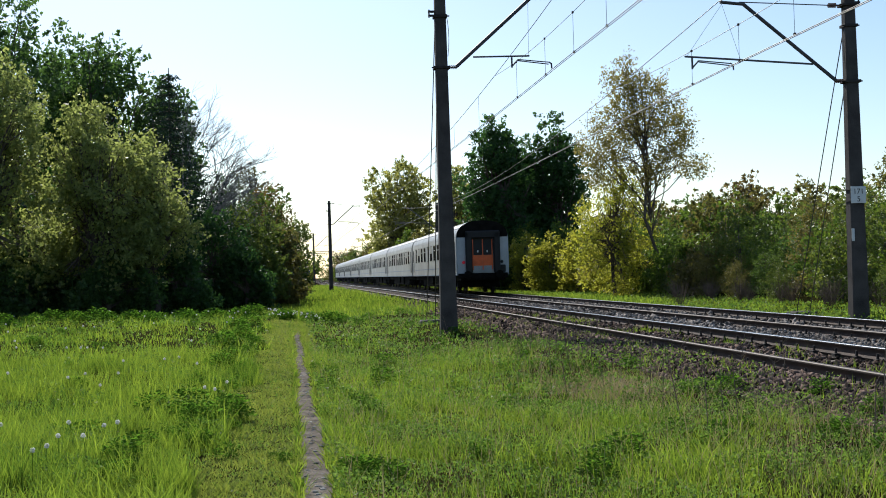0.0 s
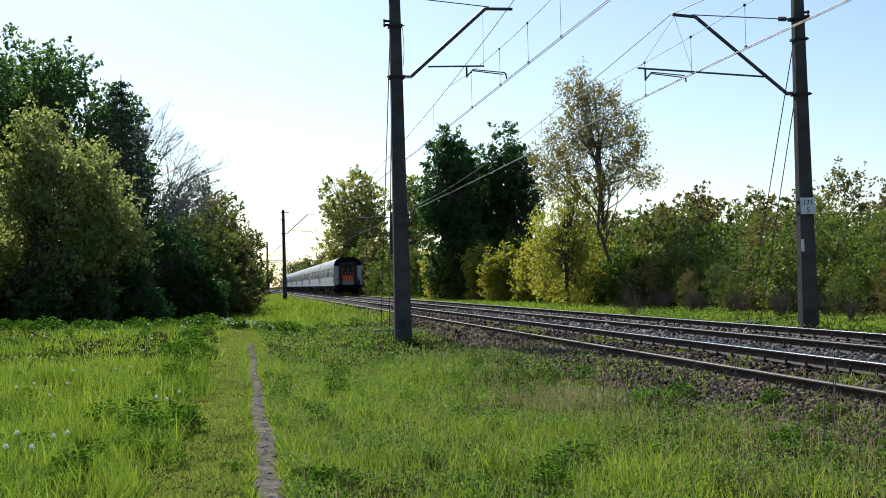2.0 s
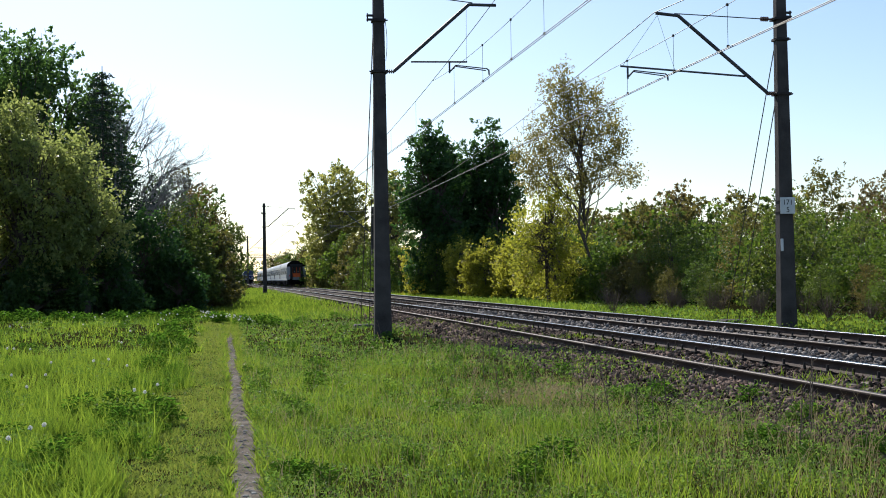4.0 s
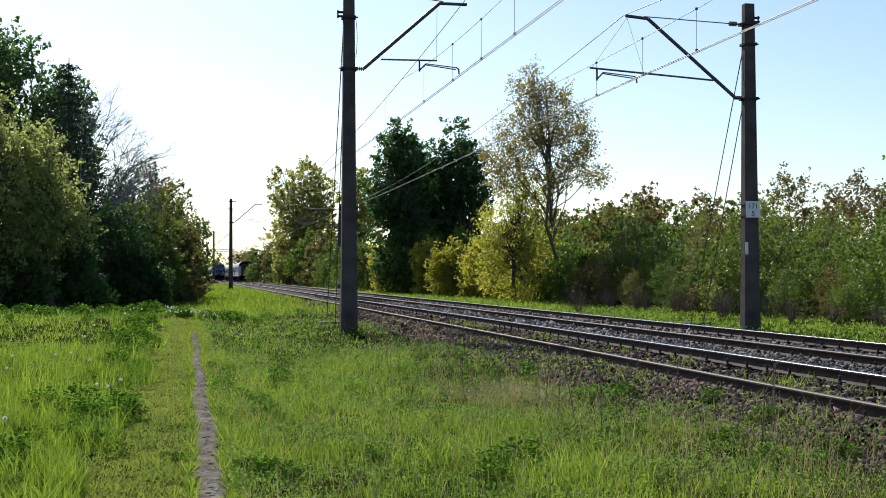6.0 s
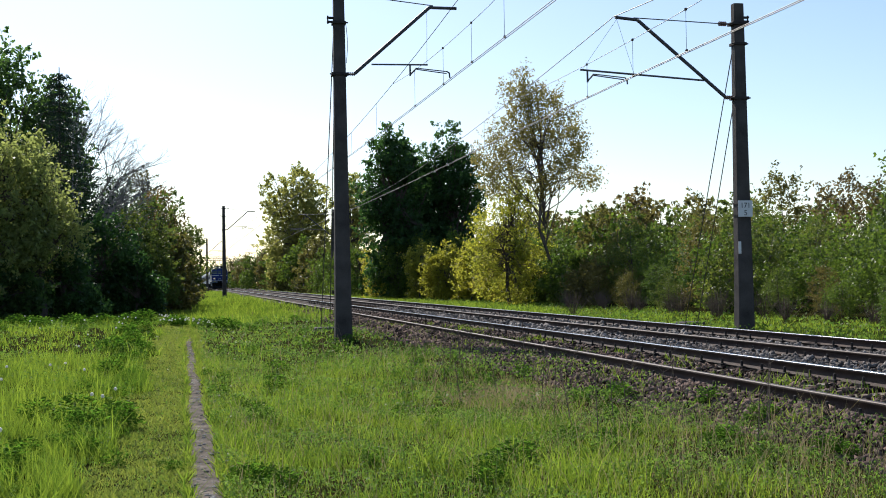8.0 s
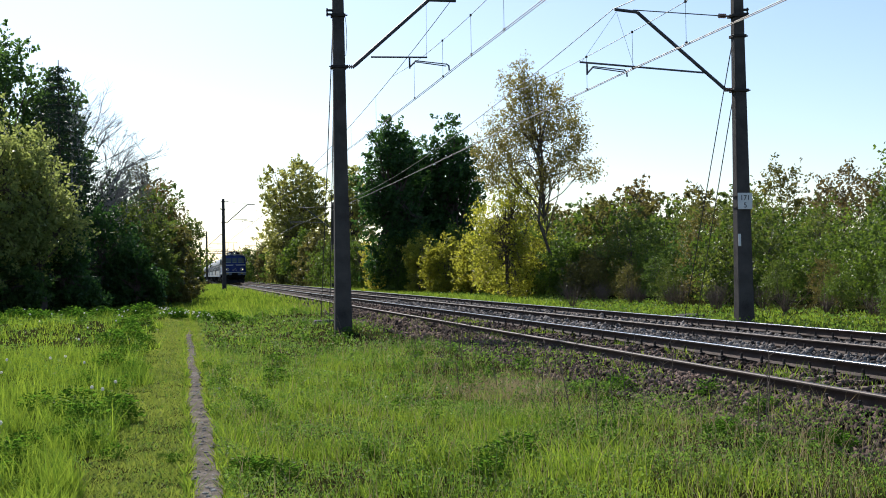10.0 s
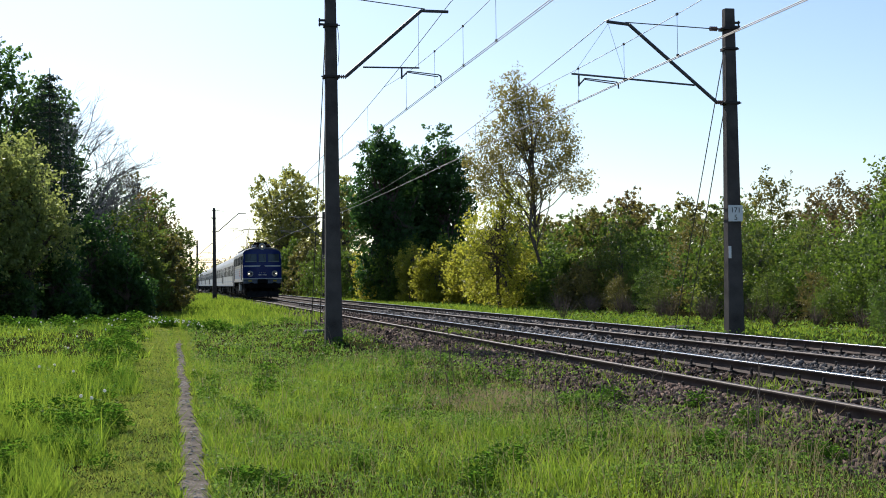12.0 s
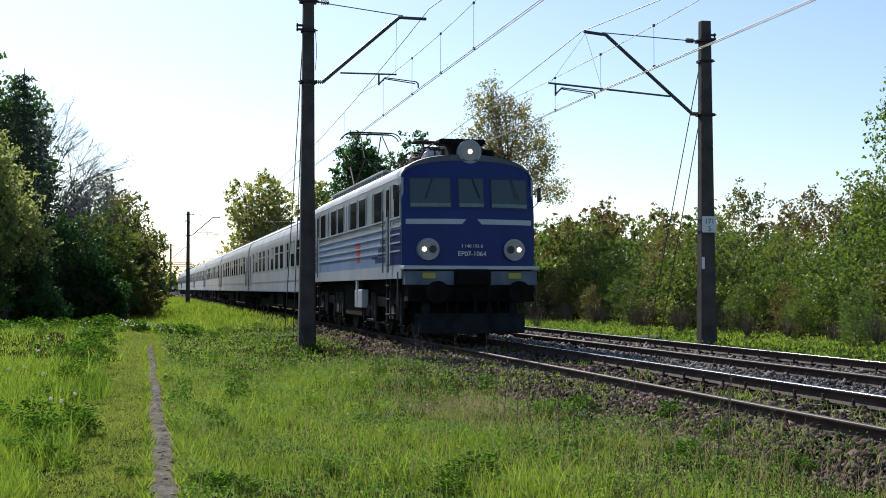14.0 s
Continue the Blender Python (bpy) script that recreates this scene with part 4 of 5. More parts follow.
    for s in (-1, 1):
        for k, y in enumerate(ys):
            wide = 0.60 if k in (0, 10) else 0.62
            m = pose(s * (w + 0.028), y, 1.98) if s > 0 else pose(s * (w + 0.028), y, 1.98, 0, 0, 180)
            if pane is None:
                f = B()
                for a in (-0.60, 0.55):
                    box(f, -0.03, 0.012, a, a + 0.05, -0.05, 0.97)
                for z in (-0.05, 0.60, 0.92):
                    box(f, -0.03, 0.012, -0.55, 0.55, z, z + 0.05)
                frames = part("window", f, GREY, top)
                frames.matrix_basis = m
                g = B()
                box(g, -0.03, 0.006, -0.55, 0.55, 0.0, 0.92)
                pane = part("pane", g, GLASS, frames)
            else:
                o = again(frames, "window", top, m)
                again(pane, "pane", o, Matrix())
                if k % 4 in (1, 2):
                    g = B()
                    box(g, -0.02, 0.0095, -0.53, 0.53 if k % 4 == 1 else 0.0, 0.47 if k % 4 == 1 else 0.02, 0.90)
                    part("curtain", g, GREY, o, "drawn grey curtain")
    for s in (-1, 1):
        for y in (1.05, COACH_L - 1.05):
            bm = B()
            a, b = sorted((s * (w + 0.026), s * (w + 0.034)))
            box(bm, a, b, y - 0.42, y + 0.42, bot + 0.02, 3.0)
            dr = part("door", bm, PALE, top)
            bm = B()
            a, b = sorted((s * (w + 0.03), s * (w + 0.042)))
            box(bm, a, b, y - 0.24, y + 0.24, 2.0, 2.85, 0.01)
            part("door_window", bm, GLASS, dr)
            bm = B()
            for q in (-0.46, 0.46):
                rod(bm, (s * (w + 0.07), y + q, 1.3), (s * (w + 0.07), y + q, 2.1), 0.016, n=6)
            part("handrail", bm, STEEL, dr)
        bm = B()
        a, b = sorted((s * (w + 0.028), s * (w + 0.036)))
        box(bm, a, b, y0 + 1.6, y1 - 1.6, 1.42, 1.47)
        box(bm, a, b, y0, y1, bot, bot + 0.05)
        part("side_stripe", bm, LIGHT_BLUE, top, "thin blue-grey line")
    bm = B()
    # dark block down to axle height fills in the shade under the coach
    box(bm, -1.2, 1.2, 5.2, COACH_L - 5.2, 0.36, bot)
    box(bm, -1.32, 1.32, 9.0, 11.2, 0.42, 0.98, 0.03)
    box(bm, -1.32, 1.32, 12.6, 14.4, 0.5, 0.98, 0.03)
    box(bm, -1.2, 1.2, y0, y1, 0.74, bot)
    part("underframe", bm, UNDER, top)
    for yb in (3.2, COACH_L - 3.2):
        build_bogie(top, yb, 1.28, 0.46)
    return top


def build_bogie(top, yb, half, radius):
    bm = B()
    for s in (-1, 1):
        box(bm, s * 1.0 - 0.07, s * 1.0 + 0.07, yb - half - 0.5, yb + half + 0.5, 0.55, 0.75, 0.03)
        for o in (-half, half):
            box(bm, s * 1.07 - 0.12, s * 1.07 + 0.12, yb + o - 0.17, yb + o + 0.17, 0.32, 0.62, 0.04)
            for q in (-0.28, 0.28):
                rod(bm, (s * 1.05, yb + o + q, 0.40), (s * 1.05, yb + o + q, 0.82), 0.09, n=8)
        rod(bm, (s * 1.05, yb, 0.42), (s * 1.05, yb, 0.9), 0.16, n=10)
    # solid dark block between the wheels, put there for the shade
    box(bm, -1.0, 1.0, yb - half - 0.6, yb + half + 0.6, 0.36, 0.85, 0.03)
    bg = part("bogie", bm, UNDER, top)
    for o in (-half, half):
        bm = B()
        for s in (-1, 1):
            rod(bm, (s * 0.69, yb + o, radius + 0.004), (s * 0.82, yb + o, radius + 0.004), radius, n=22)
            rod(bm, (s * 0.80, yb + o, radius + 0.004), (s * 0.84, yb + o, radius + 0.004), radius * 0.32, n=12)
        rod(bm, (-0.7, yb + o, radius + 0.004), (0.7, yb + o, radius + 0.004), 0.08, n=8)
        part("wheelset", bm, IRON, bg)


LOCO_L = 15.9


def build_loco():
    """Electric locomotive; buffers at y=0 and y=15.9, front towards -y."""
    top = thing("electric_locomotive", "blue electric locomotive with pale grey-blue sides and lit headlamps", "locomotive")
    w, bot, eave, crown = 1.48, 1.36, 3.52, 4.02

    def face_y(x, z):
        f = abs(x) / w
        return 0.62 + 0.26 * f ** 2.4 + 0.16 * max(0.0, z - 2.7)

    us = np.linspace(-1, 1, 25)
    rows_z = [1.62, 1.9, 2.2, 2.5, 2.7, 2.9, 3.1, 3.3, eave]
    for flip in (False, True):
        fy = (lambda y: LOCO_L - y) if flip else (lambda y: y)
        bm = B()
        grid = [[bm.verts.new((u * w, fy(face_y(u * w, z)), z)) for u in us] for z in rows_z]
        for k in (0.35, 0.7, 1.0):
            grid.append([bm.verts.new((u * w, fy(face_y(u * w, eave + k * 0.3)), eave + k * (roof_z(u * w, w, eave, crown) - eave))) for u in us])
        for a, b in zip(grid, grid[1:]):
            for i in range(len(us) - 1):
                if (a[i].co - b[i].co).length + (a[i + 1].co - b[i + 1].co).length > 1e-4:
                    bm.faces.new((a[i], a[i + 1], b[i + 1], b[i]))
        bmesh.ops.remove_doubles(bm, verts=bm.verts, dist=1e-4)
        front = part("cab_front", bm, BLUE, top, "dark blue cab front", smooth=True)

        bm = B()
        arc = [[bm.verts.new((u * w * 1.004, fy(face_y(u * w, eave + k * 0.3) - 0.012), eave + k * (roof_z(u * w, w, eave, crown) - eave) + 0.006)) for u in us] for k in (0.74, 1.0)]
        arc.append([bm.verts.new((u * w * 1.004, fy(face_y(u * w, eave + 0.3) + 0.10), roof_z(u * w, w, eave, crown) + 0.024)) for u in us])
        for a, b in zip(arc, arc[1:]):
            for i in range(len(us) - 1):
                bm.faces.new((a[i], a[i + 1], b[i + 1], b[i]))
        part("roof_lip", bm, CAB_ROOF, front, "grimy dark lip of the roof")

        def patch(name, x0, x1, z0, z1, mat, lift, label="", parent=front, nx=5, nz=4, slant=0.0):
            b2 = B()
            g, g2 = [], []
            for j in range(nz + 1):
                z = z0 + (z1 - z0) * j / nz
                xa, xb = x0 + slant * j / nz * (1 if x0 > 0 else 0), x1 - slant * j / nz * (1 if x0 < 0 else 0)
                g.append([b2.verts.new((xa + (xb - xa) * i / nx, fy(face_y(xa + (xb - xa) * i / nx, z) - lift), z)) for i in range(nx + 1)])
                g2.append([b2.verts.new((xa + (xb - xa) * i / nx, fy(face_y(xa + (xb - xa) * i / nx, z) + 0.02), z)) for i in range(nx + 1)])
            for j in range(nz):
                for i in range(nx):
                    b2.faces.new((g[j][i], g[j][i + 1], g[j + 1][i + 1], g[j + 1][i]))
            for j in range(nz):
                for c in (0, nx):
                    b2.faces.new((g[j][c], g2[j][c], g2[j + 1][c], g[j + 1][c]))
            for i in range(nx):
                for j in (0, nz):
                    b2.faces.new((g[j][i], g2[j][i], g2[j][i + 1], g[j][i + 1]))
            return part(name, b2, mat, parent, label)

        for x0, x1 in ((-1.30, -0.46), (-0.27, 0.27), (0.46, 1.30)):
            fr = patch("windscreen", x0 - 0.03, x1 + 0.03, 2.86, 3.53, BLUE_DARK, 0.012)
            patch("pane", x0, x1, 2.89, 3.50, CAB_GLASS, 0.02, parent=fr)
            patch("window_shelf", x0, x1, 2.89, 2.97, GREEN_GREY, 0.024, parent=fr, nz=1)
            wx = x0 * 0.45 + x1 * 0.55
            bent("wiper", [(wx, fy(face_y(wx, 3.48) - 0.05), 3.52), (wx - 0.16 if x0 < -0.3 else wx + 0.16, fy(face_y(wx, 3.1) - 0.05), 3.08)], 0.012, BLACK, fr)
        patch("stripe", -1.40, -0.22, 2.52, 2.63, PALE, 0.008, "pale grey stripe", slant=-0.10, nz=1, nx=8)
        patch("stripe", 0.22, 1.40, 2.52, 2.63, PALE, 0.008, "pale grey stripe", slant=-0.10, nz=1, nx=8)
        d = -1 if not flip else 1
        for x, z, rad in ((-0.95, 1.98, 0.235), (0.95, 1.98, 0.235), (0.0, 4.10, 0.26)):
            yb = fy(face_y(x, z) if z < 3 else 0.88)
            bm = B()
            rod(bm, (x, yb + 0.12 * -d, z), (x, yb + 0.10 * d, z), rad, n=24)
            hl = part("headlight", bm, GREY, front if z < 3 else top, "round headlamp")
            bm = B()
            rod(bm, (x, yb + 0.09 * d, z), (x, yb + 0.112 * d, z), rad * 0.80, n=24)
            part("lens", bm, LENS, hl)
            if z < 3:
                bm = B()
                o = 0.085 if x > 0 else -0.085
                rod(bm, (x - o, yb + 0.10 * d, z), (x - o, yb + 0.118 * d, z), rad * 0.36, n=16)
                part("marker_lamp", bm, BLACK, hl)
            bm = B()
            o = (0.10 if x > 0 else -0.10) if z < 3 else 0.0
            rod(bm, (x + o, yb + 0.10 * d, z), (x + o, yb + 0.122 * d, z), 0.05, n=14)
            part("bulb", bm, LAMP_ON if not flip else LENS, hl)
        # buffer beam
        bm = B()
        a, b = sorted((fy(0.55), fy(0.95)))
        box(bm, -1.5, 1.5, a, b, 1.55, 1.63, 0.01)
        part("sill", bm, PALE, top, "pale sill under the cab front")
        bm = B()
        a, b = sorted((fy(0.60), fy(0.9)))
        box(bm, -1.46, 1.46, a, b, 1.22, 1.52, 0.01)
        beam = part("buffer_beam", bm, DULL_BLUE, top, "dull grey-blue buffer beam")
        for x in (-0.95, 0.95):
            bm = B()
            a, b = sorted((fy(0.58), fy(0.61)))
            box(bm, x - 0.14, x + 0.14, a, b, 1.36, 1.48)
            part("plate", bm, YELLOW, beam, "small yellow plate")
            bm = B()
            rod(bm, (x * 0.93, fy(0.7), 1.07), (x * 0.93, fy(0.12), 1.07), 0.115, n=14)
            rod(bm, (x * 0.93, fy(0.14), 1.07), (x * 0.93, fy(0.02), 1.07), 0.235, n=20)
            part("buffer", bm, UNDER, beam, "near-black round buffer")
        bm = B()
        a, b = sorted((fy(0.62), fy(1.0)))
        box(bm, -1.40, 1.40, a, b, 0.86, 1.30, 0.02)
        box(bm, -0.40, 0.40, min(fy(0.5), fy(0.7)), max(fy(0.5), fy(0.7)), 1.20, 1.56, 0.05)
        rod(bm, (0, fy(0.7), 1.05), (0, fy(0.3), 0.95), 0.06)
        rod(bm, (0.02, fy(0.42), 1.0), (0.02, fy(0.4), 0.6), 0.04)
        for x in (-0.55, -0.35, 0.35, 0.55):
            rod(bm, (x, fy(0.6), 1.15), (x * 1.05, fy(0.5), 0.62), 0.03)
        part("coupling", bm, UNDER, beam)
        bm = B()
        a, b = sorted((fy(0.72), fy(0.80)))
        box(bm, -1.22, 1.22, a, b, 0.18, 0.62, 0.02)
        for x in (-0.95, 0.95):
            box(bm, x - 0.06, x + 0.06, min(fy(0.76), fy(0.95)), max(fy(0.76), fy(0.95)), 0.5, 1.0)
        part("snow_plough", bm, PLOUGH, beam, "dark grey plough plate")
        for x in (-1.55, 1.55):
            bm = B()
            for q in (0.95,):
                rod(bm, (x, fy(q), 1.5), (x, fy(q), 0.75), 0.018, n=6)
            part("shunter_rail", bm, STEEL, beam)
        if not flip:
            for text, z, size in (("EP07-1064", 1.86, 0.145), ("1 140 192-5", 2.04, 0.10)):
                cu = bpy.data.curves.new("number", "FONT")
                cu.body, cu.size, cu.align_x, cu.extrude = text, size, "CENTER", 0.003
                cu.materials.append(WHITE)
                o = new("number", cu)
                o.parent = front
                o.matrix_basis = pose(0.0, face_y(0.35, z) - 0.028, z - 0.02, 90, 0, 0)
    # roof and sides
    xs = [w * math.sin(a) for a in np.linspace(-math.pi / 2, math.pi / 2, 21)]
    def roof_y(x):
        return face_y(x, eave + 0.3) - 0.02
    bm, vs = shell([[(x, roof_y(x), roof_z(x, w, eave, crown) + 0.004) for x in xs], [(x, 1.6, roof_z(x, w, eave, crown) + 0.02) for x in xs], [(x, LOCO_L - 1.6, roof_z(x, w, eave, crown) + 0.02) for x in xs], [(x, LOCO_L - roof_y(x), roof_z(x, w, eave, crown) + 0.004) for x in xs]])
    roof = part("roof", bm, ROOF, top, smooth=True)
    for s in (-1, 1):
        def slab(name, y0, y1, z0, z1, out, mat, label="", parent=None, bevel=0.0):
            b2 = B()
            a, b = sorted((s * (w - 0.05), s * (w + out)))
            box(b2, a, b, y0, y1, z0, z1, bevel)
            return part(name, b2, mat, parent or top, label)
        ya, yb = 0.94, LOCO_L - 0.94
        wall = slab("side_wall", ya, yb, bot + 0.28, eave + 0.01, 0.0, GREY)
        slab("lower_panel", 2.55, LOCO_L - 2.55, 1.64, 2.46, 0.004, LIGHT_BLUE, "faded grey-blue lower side", wall)
        for a, b in ((0.96, 2.5), (LOCO_L - 2.5, LOCO_L - 0.96)):
            slab("cab_panel", a, b, 1.66, 2.42, 0.005, BLUE, "blue lower cab side", wall)
        for a, b, z0, z1 in ((2.55, 3.5, 1.90, 2.08), (2.55, 3.2, 2.12, 2.26), (2.55, 3.9, 1.74, 1.86), (3.5, 4.3, 1.84, 1.90)):
            slab("blue_streak", a, b, z0, z1, 0.007, BLUE, "ragged blue streak", wall)
        for z in (1.80, 1.98, 2.16):
            slab("red_mark", 5.9, 6.35 + 0.6 * (z - 1.8), z, z + 0.13, 0.007, RED, "small red mark", wall)
        slab("side_sill", 0.9, LOCO_L - 0.9, bot, 1.64, 0.012, PALE, "pale sill along the side")
        for z in (2.66, 2.47, 2.30, 2.12, 1.94):
            slab("bead", 0.98, 2.02, z, z + 0.035, 0.022, PALE, "", wall)
            slab("bead", 2.62, LOCO_L - 2.62, z, z + 0.035, 0.022, PALE, "", wall)
            slab("bead", LOCO_L - 2.02, LOCO_L - 0.98, z, z + 0.035, 0.022, PALE, "", wall)
        spans = [(1.08, 1.62), (3.05, 3.95), (4.25, 4.5), (5.15, 6.05), (6.45, 7.35), (7.65, 7.9)]
        spans += [(LOCO_L - b, LOCO_L - a) for a, b in spans]
        for a, b in spans:
            f = slab("window", a - 0.04, b + 0.04, 2.66, 3.42, 0.016, PALE, "", wall)
            slab("pane", a, b, 2.70, 3.38, 0.022, GLASS if b - a > 0.3 else GREY, "", f)
        for a in (2.1, LOCO_L - 2.6):
            dr = slab("door", a, a + 0.5, 1.68, 3.44, 0.010, GREY, "", wall)
            slab("door_window", a + 0.10, a + 0.40, 2.76, 3.36, 0.018, GLASS, "", dr)
            b2 = B()
            for q in (a - 0.06, a + 0.56):
                rod(b2, (s * (w + 0.06), q, 1.5), (s * (w + 0.06), q, 2.9), 0.016, n=6)
            part("handrail", b2, STEEL, dr)
            b2 = B()
            for z in (0.55, 0.9, 1.2):
                x0, x1 = sorted((s * 1.25, s * 1.5))
                box(b2, x0, x1, a + 0.05, a + 0.45, z, z + 0.03)
            for q in (a + 0.06, a + 0.44):
                rod(b2, (s * 1.46, q, 0.55), (s * 1.46, q, 1.4), 0.015, n=6)
            part("step", b2, IRON, top)
        b2 = B()
        rod(b2, (s * (w + 0.02), 1.0, 3.22), (s * (w + 0.16), 0.98, 3.24), 0.012, n=6)
        box(b2, s * (w + 0.14) - 0.04, s * (w + 0.14) + 0.04, 0.92, 0.98, 3.05, 3.36, 0.01)
        part("mirror", b2, BLACK, top)
        b2 = B()
        for y in np.arange(4.2, 11.9, 0.32):
            x0, x1 = sorted((s * 0.98, s * 1.26))
            box(b2, x0, x1, y, y + 0.10, 3.70, 3.98, 0.01)
        x0, x1 = sorted((s * 0.96, s * 1.28))
        box(b2, x0, x1, 4.0, 12.1, 3.92, 3.98, 0.01)
        part("roof_vent", b2, GREY, roof, "row of grey roof louvres")
    # roof gear
    bm = B()
    box(bm, -0.36, 0.30, 0.95, 1.65, 4.0, 4.36, 0.06)
    box(bm, 0.35, 0.62, 1.0, 1.3, 3.98, 4.18, 0.05)
    box(bm, -0.62, 0.42, 1.0, 1.5, 4.28, 4.40, 0.04)
    part("horn_box", bm, UNDER, roof, "black lamp and horn housing")
    bm = B()
    for x in (-0.5, 0.5):
        for y in (2.2, 3.4, 11.8, 13.2):
            for k in range(4):
                rod(bm, (x, y, 4.0 + 0.07 * k), (x, y, 4.035 + 0.07 * k), 0.08, n=10)
    part("insulator", bm, CERAMIC, roof)
    bm = B()
    for x in (-0.5, 0.5):
        rod(bm, (x, 2.0, 4.3), (x, 3.6, 4.3), 0.03)
        rod(bm, (x, 11.6, 4.3), (x, 13.4, 4.3), 0.03)
    for y in (2.0, 3.6, 11.6, 13.4):
        rod(bm, (-0.55, y, 4.3), (0.55, y, 4.3), 0.03)
    for q in (2.2, 2.8, 3.3):
        rod(bm, (-0.7, q, 4.33), (0.7, q + 0.15, 4.36), 0.022)
    rod(bm, (-0.3, 3.6, 4.3), (-0.2, 11.6, 4.25), 0.02)
    part("pantograph_base", bm, IRON, roof)
    bm = B()
    for s in (-1, 1):
        rod(bm, (s * 0.5, 2.15, 4.3), (s * 0.42, 3.7, 4.42), 0.028)
        rod(bm, (s * 0.42, 3.7, 4.42), (s * 0.36, 2.3, 4.5), 0.02)
    rod(bm, (-0.85, 2.5, 4.5), (0.85, 2.5, 4.5), 0.025)
    rod(bm, (-0.85, 2.8, 4.5), (0.85, 2.8, 4.5), 0.025)
    part("lowered_pantograph", bm, IRON, roof, "folded pantograph")
    for y, h in ((1.75, 0.30), (2.0, 0.36), (2.5, 0.42), (3.0, 0.40), (3.5, 0.36), (4.0, 0.30), (4.8, 0.28)):
        bm = B()
        prev = None
        for k in range(9):
            a = math.pi * k / 8
            p = (-0.75 * math.cos(a), y + 0.25 * math.sin(a * 2), 4.0 + h * math.sin(a) ** 0.7)
            if prev:
                rod(bm, prev, p, 0.024, n=6)
            prev = p
        part("roof_cable", bm, IRON, roof, "bent dark roof conduit")
    for x, y, w2, l2, h2 in ((-0.15, 1.9, 0.4, 0.5, 0.30), (0.45, 2.2, 0.3, 0.6, 0.26), (-0.6, 2.9, 0.3, 0.5, 0.24), (0.1, 3.2, 0.5, 0.7, 0.30), (0.0, 4.6, 0.8, 0.9, 0.32), (0.0, 9.0, 0.9, 1.6, 0.30)):
        bm = B()
        box(bm, x - w2 / 2, x + w2 / 2, y, y + l2, 3.95, 4.0 + h2, 0.04)
        part("roof_box", bm, IRON, roof)
    for x in (-0.85, -0.6, 0.25, 0.7):
        bm = B()
        prev = None
        for k in range(12):
            p = (x + 0.06 * math.sin(k * 1.7 + x), 1.4 + k * 0.32, 4.0 + 0.20 + 0.13 * math.sin(k * 1.1 + x * 5))
            if prev:
                rod(bm, prev, p, 0.026, n=6)
            prev = p
        part("roof_pipe", bm, RAIL_RUST, roof, "dull red roof conduit")
    bm = B()
    box(bm, -0.75, -0.40, 1.75, 2.25, 3.98, 4.22, 0.05)
    part("roof_hatch", bm, PALE, roof)
    bm = B()
    zc = 6.02
    for s in (-1, 1):
        rod(bm, (s * 0.5, 12.5, 4.3), (s * 0.42, 11.2, 5.05), 0.026)
        rod(bm, (s * 0.5, 12.5, 4.3), (s * 0.42, 13.8, 5.05), 0.026)
        rod(bm, (s * 0.42, 11.2, 5.05), (s * 0.34, 12.4, zc - 0.12), 0.018)
        rod(bm, (s * 0.42, 13.8, 5.05), (s * 0.34, 12.6, zc - 0.12), 0.018)
    rod(bm, (-0.42, 11.2, 5.05), (0.42, 13.8, 5.05), 0.012)
    for y in (12.3, 12.7):
        rod(bm, (-0.62, y, zc - 0.04), (0.62, y, zc - 0.04), 0.025)
        for s in (-1, 1):
            prev = (s * 0.62, y, zc - 0.04)
            for k in range(1, 5):
                a = k / 4 * 1.2
                p = (s * (0.62 + 0.33 * math.sin(a)), y, zc - 0.04 - 0.33 * (1 - math.cos(a)))
                rod(bm, prev, p, 0.018)
                prev = p
    part("raised_pantograph", bm, IRON, roof, "raised pantograph with curved horns")
    # running gear
    bm = B()
    box(bm, -1.15, 1.15, 0.9, 15.0, 0.98, bot + 0.02)
    box(bm, -1.3, 1.3, 6.6, 9.3, 0.40, 1.3, 0.05)
    part("underframe", bm, UNDER, top)
    bm = B()
    box(bm, -1.48, -1.30, 5.7, 6.75, 0.66, 1.12, 0.02)
    box(bm, -1.49, -1.44, 6.35, 6.55, 0.66, 1.34, 0.01)
    part("equipment_box", bm, PALE, top, "pale equipment box under the side")
    for yb in (4.0, LOCO_L - 4.0):
        build_bogie(top, yb, 1.52, 0.62)
        for s in (-1, 1):
            bm = B()
            box(bm, s * 1.18 - 0.06, s * 1.18 + 0.06, yb - 2.2, yb + 2.2, 0.70, 0.95, 0.03)
            for o in (-1.9, -1.1, 1.1, 1.9):
                rod(bm, (s * 1.24, yb + o, 0.45), (s * 1.24, yb + o, 1.05), 0.10, n=10)
            for o in (-1.52, 1.52):
                rod(bm, (s * 1.15, yb + o, 0.62), (s * 1.34, yb + o, 0.62), 0.17, n=12)
            for o in (-2.3, -0.7, 0.7, 2.3):
                rod(bm, (s * 1.30, yb + o, 0.95), (s * 1.34, yb + o - 0.2, 0.35), 0.035)
                rod(bm, (s * 1.28, yb + o, 0.30), (s * 1.28, yb + o, 0.16), 0.05)
            part("bogie_gear", bm, IRON, top, "springs, sand pipes and axle boxes")
    return top


